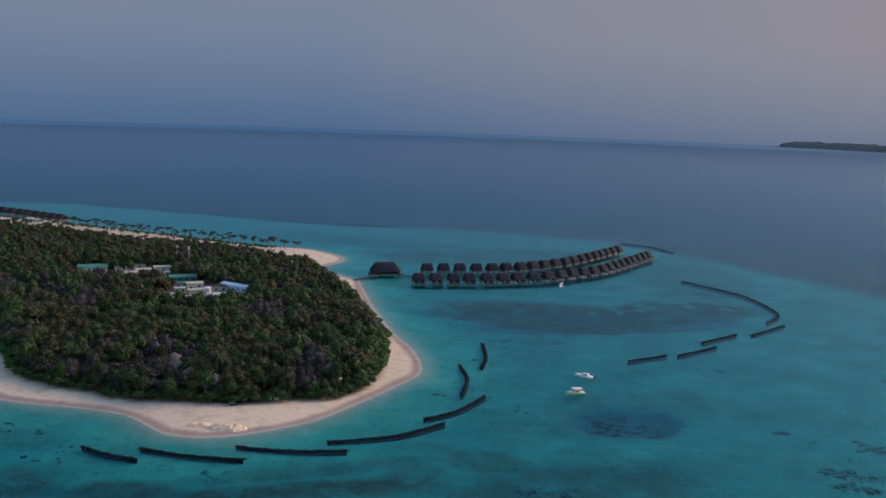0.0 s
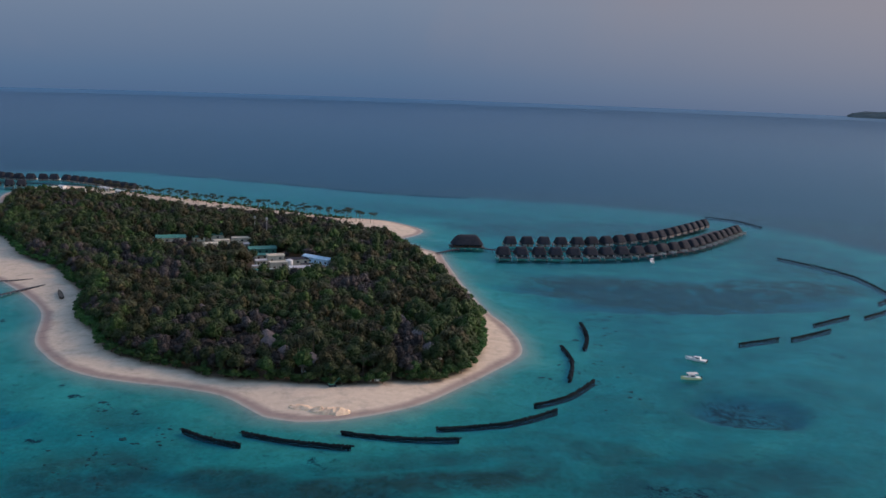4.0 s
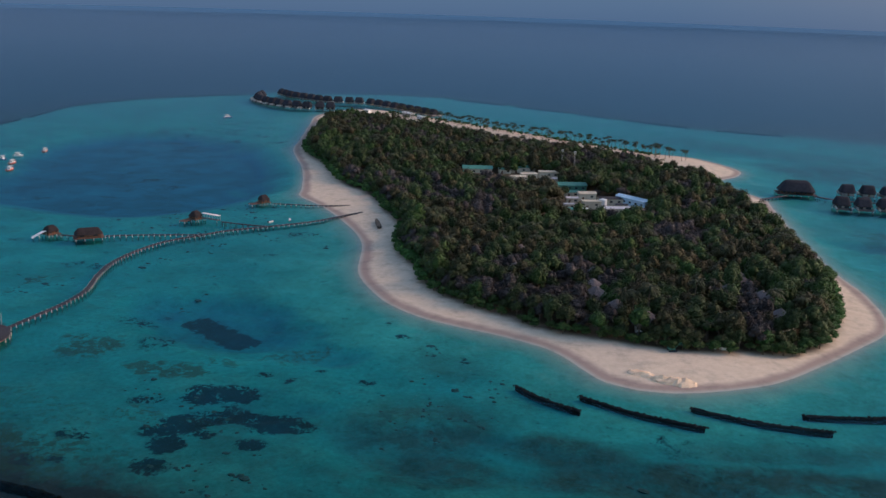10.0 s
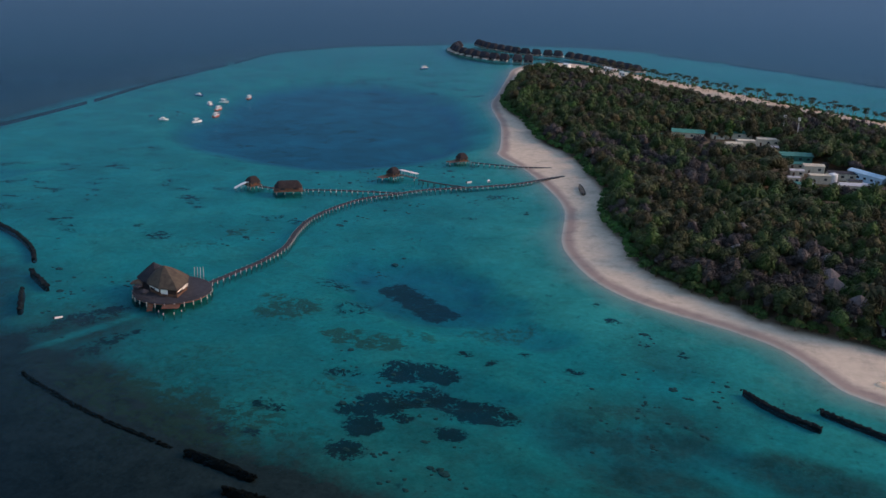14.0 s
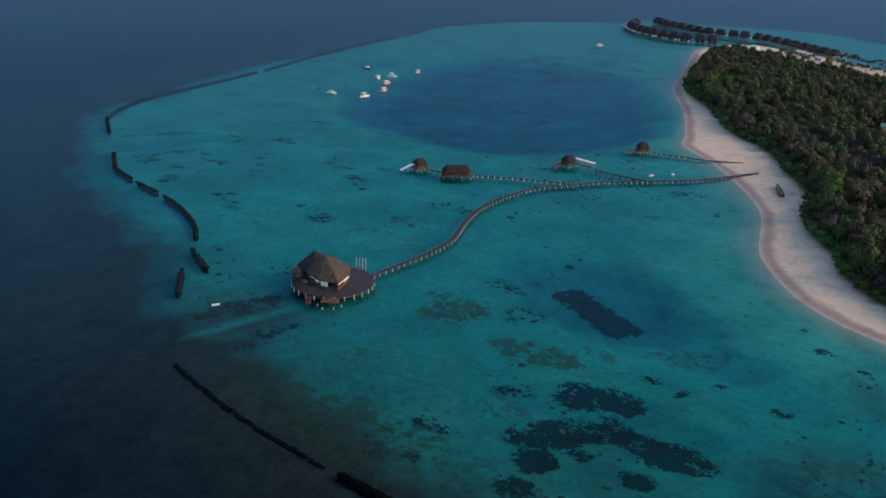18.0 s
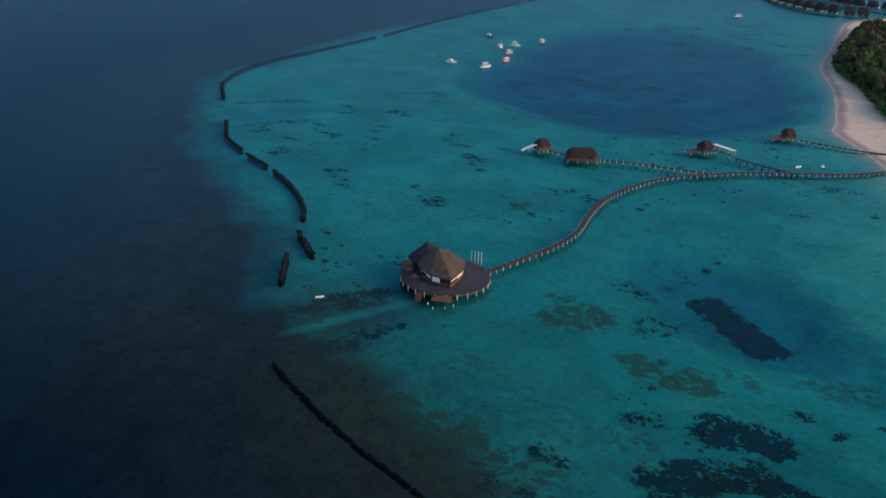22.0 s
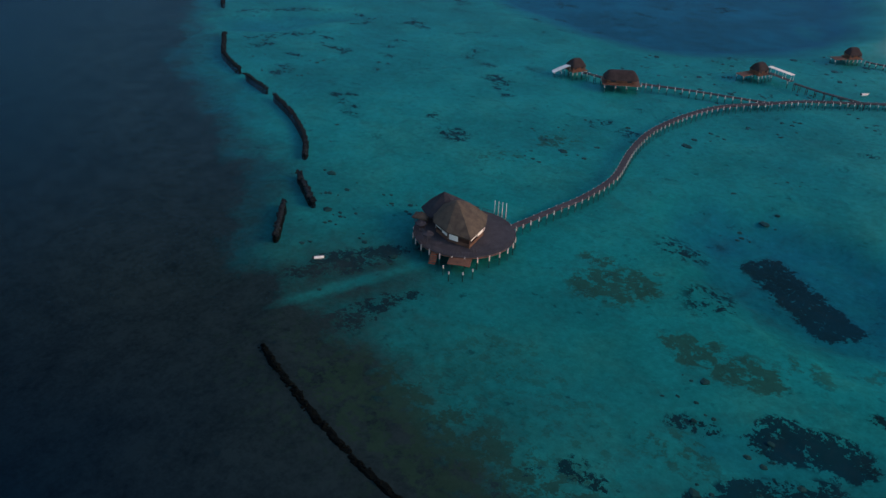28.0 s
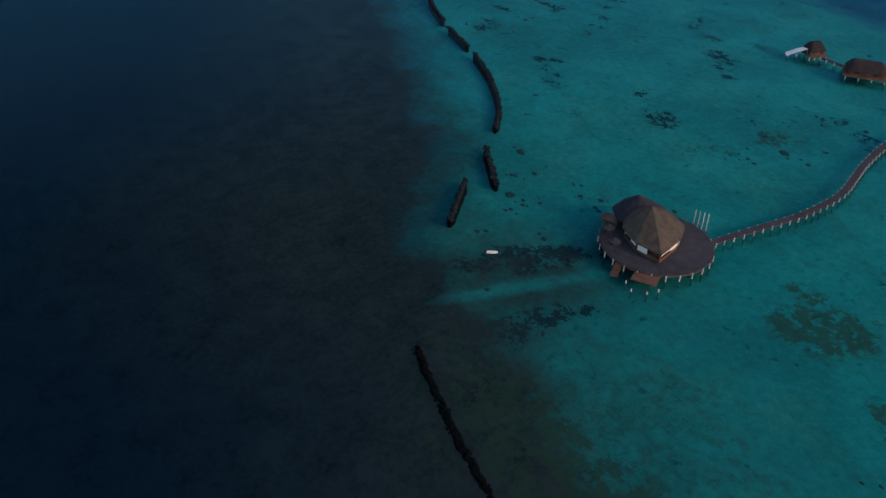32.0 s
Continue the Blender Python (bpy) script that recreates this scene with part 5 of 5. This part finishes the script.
# ---- buildings in the woods ----
def shed(x, y, L, W, H, turn, roof_mat, wall_mat, label, pitch=0.16, name="service_building"):
    z = height_at(x, y)
    e = empty(name, pose(x, y, z, 0, 0, turn), label, "building")
    part("wall", box(0, 0, H / 2 - 0.2, L, W, H + 0.4, 0, 0.05), wall_mat, e)
    r = pitch * W
    bm = bmesh.new()
    loft(bm, [[(sx, -W * 0.56, H), (sx, 0, H + r), (sx, W * 0.56, H), (sx, W * 0.56, H + 0.14), (sx, 0, H + r + 0.16), (sx, -W * 0.56, H + 0.14)] for sx in (-L * 0.53, L * 0.53)])
    part("roof", bm, roof_mat, e)
    for s in (-1, 1):
        for k in range(max(2, int(L / 4))):
            px = -L / 2 + L * (k + 0.5) / max(2, int(L / 4))
            if k == 0 and s < 0:
                part("door", box(px, s * (W / 2 + 0.03), 1.0, 1.1, 0.1, 2.1, 0, 0.02), REDWOOD, e)
            else:
                part("window", box(px, s * (W / 2 + 0.03), H * 0.58, 1.5, 0.1, 1.1, 0, 0.02), GLASS, e)
    return e


shed(-156, 589, 10.2, 5.4, 4.0, 25, CREAM, CREAM, "cream two-storey staff block with a pale roof")
shed(-149, 567, 10.2, 4.5, 4.3, 25, CREAM, CREAM, "cream service block with a pale flat roof", 0.05)
shed(-134, 556, 11.9, 5.4, 4.0, 25, GREYROOF, CREAM, "low service shed with a pale grey sheet roof")
shed(-141, 582, 13.6, 5.4, 3.6, 25, PLANK, CREAM, "long service shed with a brown sheet roof")
shed(-128, 583, 20.4, 6.3, 4.7, -30, BLUEROOF, BLUEROOF, "long shed with a light blue sheet roof")
shed(-157, 546, 6.8, 4.5, 3.2, 10, GREENROOF, CREAM, "small shed with a green sheet roof")
shed(-142, 540, 4.2, 3.6, 3.2, 10, WHITE, WHITE, "small white plant shed")
shed(-170, 612, 17, 8.1, 3.6, 25, GREENROOF, GREENROOF, "wide shed with a green sheet roof")
shed(-206, 621, 9.3, 4.5, 3.6, 30, CREAM, CREAM, "cream staff block with a pale roof")
shed(-202, 632, 10.2, 4.5, 4.0, 30, CREAM, CREAM, "cream staff block with a flat roof", 0.05)
shed(-192, 644, 12.8, 4.5, 4.0, 25, CREAM, CREAM, "long cream staff block with a pale roof")
shed(-238, 637, 18.7, 9, 3.6, 20, GREENROOF, CREAM, "wide building with a green sheet roof")
shed(-230, 617, 7.6, 4.5, 3.2, 20, REDWOOD, CREAM, "small building with a red roof")
shed(-216, 600, 5.1, 3.6, 3.2, 20, WHITE, WHITE, "small white building among the trees")
shed(-212, 655, 15.3, 7.2, 3.6, 25, GREENROOF, CREAM, "building with a dark green sheet roof")
shed(-385, 884, 13.6, 5.4, 2.9, -30, WHITE, WHITE, "white beach building among palms")
shed(-365, 866, 7.6, 4.5, 2.6, -30, WHITE, WHITE, "small white beach building")
shed(-425, 880, 6, 4.5, 2.9, -20, WHITE, WHITE, "small white building at the island's tip")
shed(-65.5, 370, 3.8, 2.7, 2.6, 10, WHITE, WHITE, "small white beach shed under the trees", 0.1)
for x, y, L, W, turn, rm, lab in ((-162, 577, 7, 4, 25, GREYROOF, "small store with a grey sheet roof"), (-160, 560, 6, 3, 25, GREYROOF, "grey roofed store beside the service yard"), (-125, 566, 8, 4, -30, GREYROOF, "small workshop with a grey sheet roof"),
                                 (-151, 552, 6, 3, 10, WHITE, "white container store in the service yard"), (-133, 572, 7, 3, 25, PLANK, "brown roofed store in the service yard"), (-166, 594, 8, 5, 25, GREENROOF, "small green roofed store"),
                                 (-222, 646, 8, 5, 25, GREENROOF, "small green roofed staff house"), (-183, 630, 8, 4, 25, GREYROOF, "small grey roofed staff house"), (-246, 622, 8, 5, 20, GREENROOF, "green roofed store among the trees"), (-250, 648, 9, 5, 20, GREENROOF, "green roofed house among the trees")):
    shed(x, y, L, W, 2.8, turn, rm, CREAM, lab)
bm = bmesh.new()
add_cyl(bm, (0, 0, -0.3), (0, 0, 5.0), 2.2, 2.2, 16)
add_cyl(bm, (0, 0, 5.0), (0, 0, 5.7), 2.2, 0.3, 16)
tagged(part("water_tank", bm, WHITE, None, "", Matrix.Translation((-143, 570, height_at(-143, 570)))), "round white water tank beside the service blocks", "tank")

for x, y in ((-188, 664), (-179, 661)):
    e = empty("radio_mast", Matrix.Translation((x, y, height_at(x, y) - 0.2)), "tall slim white lattice mast rising from the woods", "mast", "masts on the island")
    for k in range(3):
        a = 2 * math.pi * k / 3
        part("leg", add_cyl(bmesh.new(), (0.5 * math.cos(a), 0.5 * math.sin(a), 0), (0.22 * math.cos(a), 0.22 * math.sin(a), 16), 0.09, 0.07, 6), GREYROOF, e)
    bm = bmesh.new()
    for j in range(15):
        for k in range(3):
            a, b = 2 * math.pi * k / 3, 2 * math.pi * (k + 1) / 3
            r0, r1 = 0.5 - 0.28 * j / 19, 0.5 - 0.28 * (j + 1) / 19
            add_cyl(bm, (r0 * math.cos(a), r0 * math.sin(a), j + 0.3), (r1 * math.cos(b), r1 * math.sin(b), j + 1.3), 0.03, 0.03, 4)
    part("bracing", bm, GREYROOF, e)
    bm = bmesh.new()
    for k in range(3):
        a = 2 * math.pi * k / 3 + 0.5
        add_box(bm, 0.6 * math.cos(a), 0.6 * math.sin(a), 15.0, 0.3, 0.5, 2.0, math.degrees(a), 0.04)
    part("antenna", bm, WHITE, e)


# thatched beach villas under the trees
def beach_villa(m):
    e = empty("beach_villa", m, "beach villa with a grey thatched roof among trees", "villa", "beach villas in the woods")
    part("wall", box(0, 0, 1.5, 7.4, 7.4, 3.6, 0, 0.06), WHITE, e, "white walls")
    part("roof", cone_roof([(6.0 * math.cos(a), 6.0 * math.sin(a)) for a in np.linspace(0, 2 * math.pi, 10, endpoint=False)], (0, 0, 7.6), 3.0, 5, -0.08), GREYTHATCH, e, "grey weathered thatch roof")
    part("terrace", box(0, -5.5, 0.2, 6, 4.5, 0.5, 0, 0.04), PLANK, e)
    part("door", box(0, -3.74, 1.2, 2.2, 0.08, 2.1, 0, 0.02), GLASS, e)
    for x in (-2.6, 2.6):
        part("window", box(x, -3.74, 1.7, 1.2, 0.08, 1.2, 0, 0.02), GLASS, e)
    return e


GREYTHATCH = surface("grey_thatch", (0.07, 0.06, 0.06), (0.19, 0.16, 0.155), 0.6, 14, 0.95, 0.8, 0.3)
vfirst = beach_villa(pose(*VILLAS[0], height_at(*VILLAS[0]), 0, 0, 20))
for k, (x, y) in enumerate(VILLAS[1:]):
    copy_thing(vfirst, pose(x, y, height_at(x, y), 0, 0, (k * 47) % 70 - 40))


# a small digger left on the beach
e = empty("digger", pose(-80.5, 360.5, height_at(-80.5, 360.5), 0, 0, 25), "small dark teal digger parked on the sand by the trees", "digger")
for s in (-1, 1):
    part("track", box(0, s * 0.95, 0.35, 3.0, 0.5, 0.7, 0, 0.2), GLASS, e)
part("body", box(-0.4, 0, 1.2, 2.3, 1.8, 0.9, 0, 0.15), GREENROOF, e)
part("cab", box(0.3, 0.35, 2.0, 1.2, 1.0, 1.4, 0, 0.1), GLASS, e)
bm = bmesh.new()
add_cyl(bm, (0.8, -0.3, 1.2), (2.6, -0.3, 3.2), 0.16, 0.13, 6)
add_cyl(bm, (2.6, -0.3, 3.2), (3.9, -0.3, 1.4), 0.13, 0.1, 6)
part("boom", bm, GREENROOF, e)
part("bucket", box(3.9, -0.3, 1.1, 0.7, 0.8, 0.6, 0, 0.1), GLASS, e)


# ---- far island on the horizon ----
def far_island(name, a, b, width, height, label):
    line = smooth_line([a, ((a[0] + b[0]) / 2 + 25, (a[1] + b[1]) / 2 + 25), b], 14)
    r = random.Random(9)
    bm = bmesh.new()
    rings = []
    for i, p in enumerate(line):
        d = np.array(b, float) - a
        d /= np.linalg.norm(d)
        s = np.array([-d[1], d[0]])
        k = min(1, 0.1 + 0.12 * min(i, len(line) - 1 - i))
        prof = [(-1, -1), (-0.95, 1), (-0.85, height * 0.7), (-0.5, height * 0.9), (0, height), (0.5, height), (0.95, -1)]
        rings.append([(p[0] + s[0] * u * width * k, p[1] + s[1] * u * width * k, z * (k if z > 0 else 1) * r.uniform(0.75, 1.15)) for u, z in prof])
    loft(bm, rings)
    return tagged(part(name, bm, HAZY_FARWOOD, None), label, "island")


# distance haze painted into the woods as a paler, greyer base colour
HAZY_FARWOOD = surface("haze_paled_woods", (0.1, 0.115, 0.11), (0.19, 0.2, 0.19), 0.01, 9, 0.9, 0.0)
far_island("far_island", (1560, 4480), (2250, 3700), 120, 26, "low dark wooded island far off on the sea")


# ---- coral heads scattered over the lagoon's floor ----
def coral_heads(count):
    r = np.random.default_rng(31)
    bm = bmesh.new()
    bmesh.ops.create_icosphere(bm, subdivisions=1, radius=1)
    v0 = np.array([v.co for v in bm.verts])
    f0 = [[v.index for v in f.verts] for f in bm.faces]
    bm.free()
    q = r.uniform((-560, 215), (40, 520), (count * 14, 2))
    keep = (fbm(q, 45, 201, 3) > 0.6) & (signed(q, RIM) > 6) & (signed(q, SHORE) < -16) & (signed(q, BASIN) < -8) & (line_distance(q, np.array([(-293, 288), (-294, 316), (-314, 370), (-305, 426), (-262, 496)])) > 4)
    q = q[keep][:count]
    z = heights(q)
    vs, fs, off = [], [], 0
    for (x, y), h in zip(q, z):
        for k in range(int(r.integers(1, 4))):
            s = r.uniform(0.3, 1.0) * (1.5 if r.uniform() < 0.12 else 0.8)
            v = v0 * r.uniform(0.7, 1.2, (len(v0), 1)) * (s * r.uniform(0.9, 1.5), s, s * 0.4) + (x + r.normal() * 1.6, y + r.normal() * 1.2, h)
            vs.append(v)
            fs += [[i + off for i in f] for f in f0]
            off += len(v0)
    me = bpy.data.meshes.new("coral_heads")
    me.from_pydata(np.concatenate(vs).tolist(), [], fs)
    me.materials.append(CORAL)
    return tagged(new("coral_heads", me), "dark coral heads scattered on the pale lagoon floor", "coral", kind="stuff")


CORAL = surface("coral", (0.008, 0.05, 0.055), (0.025, 0.1, 0.1), 0.5, 6, 0.9, 0.5, 0.2)
coral_heads(300)
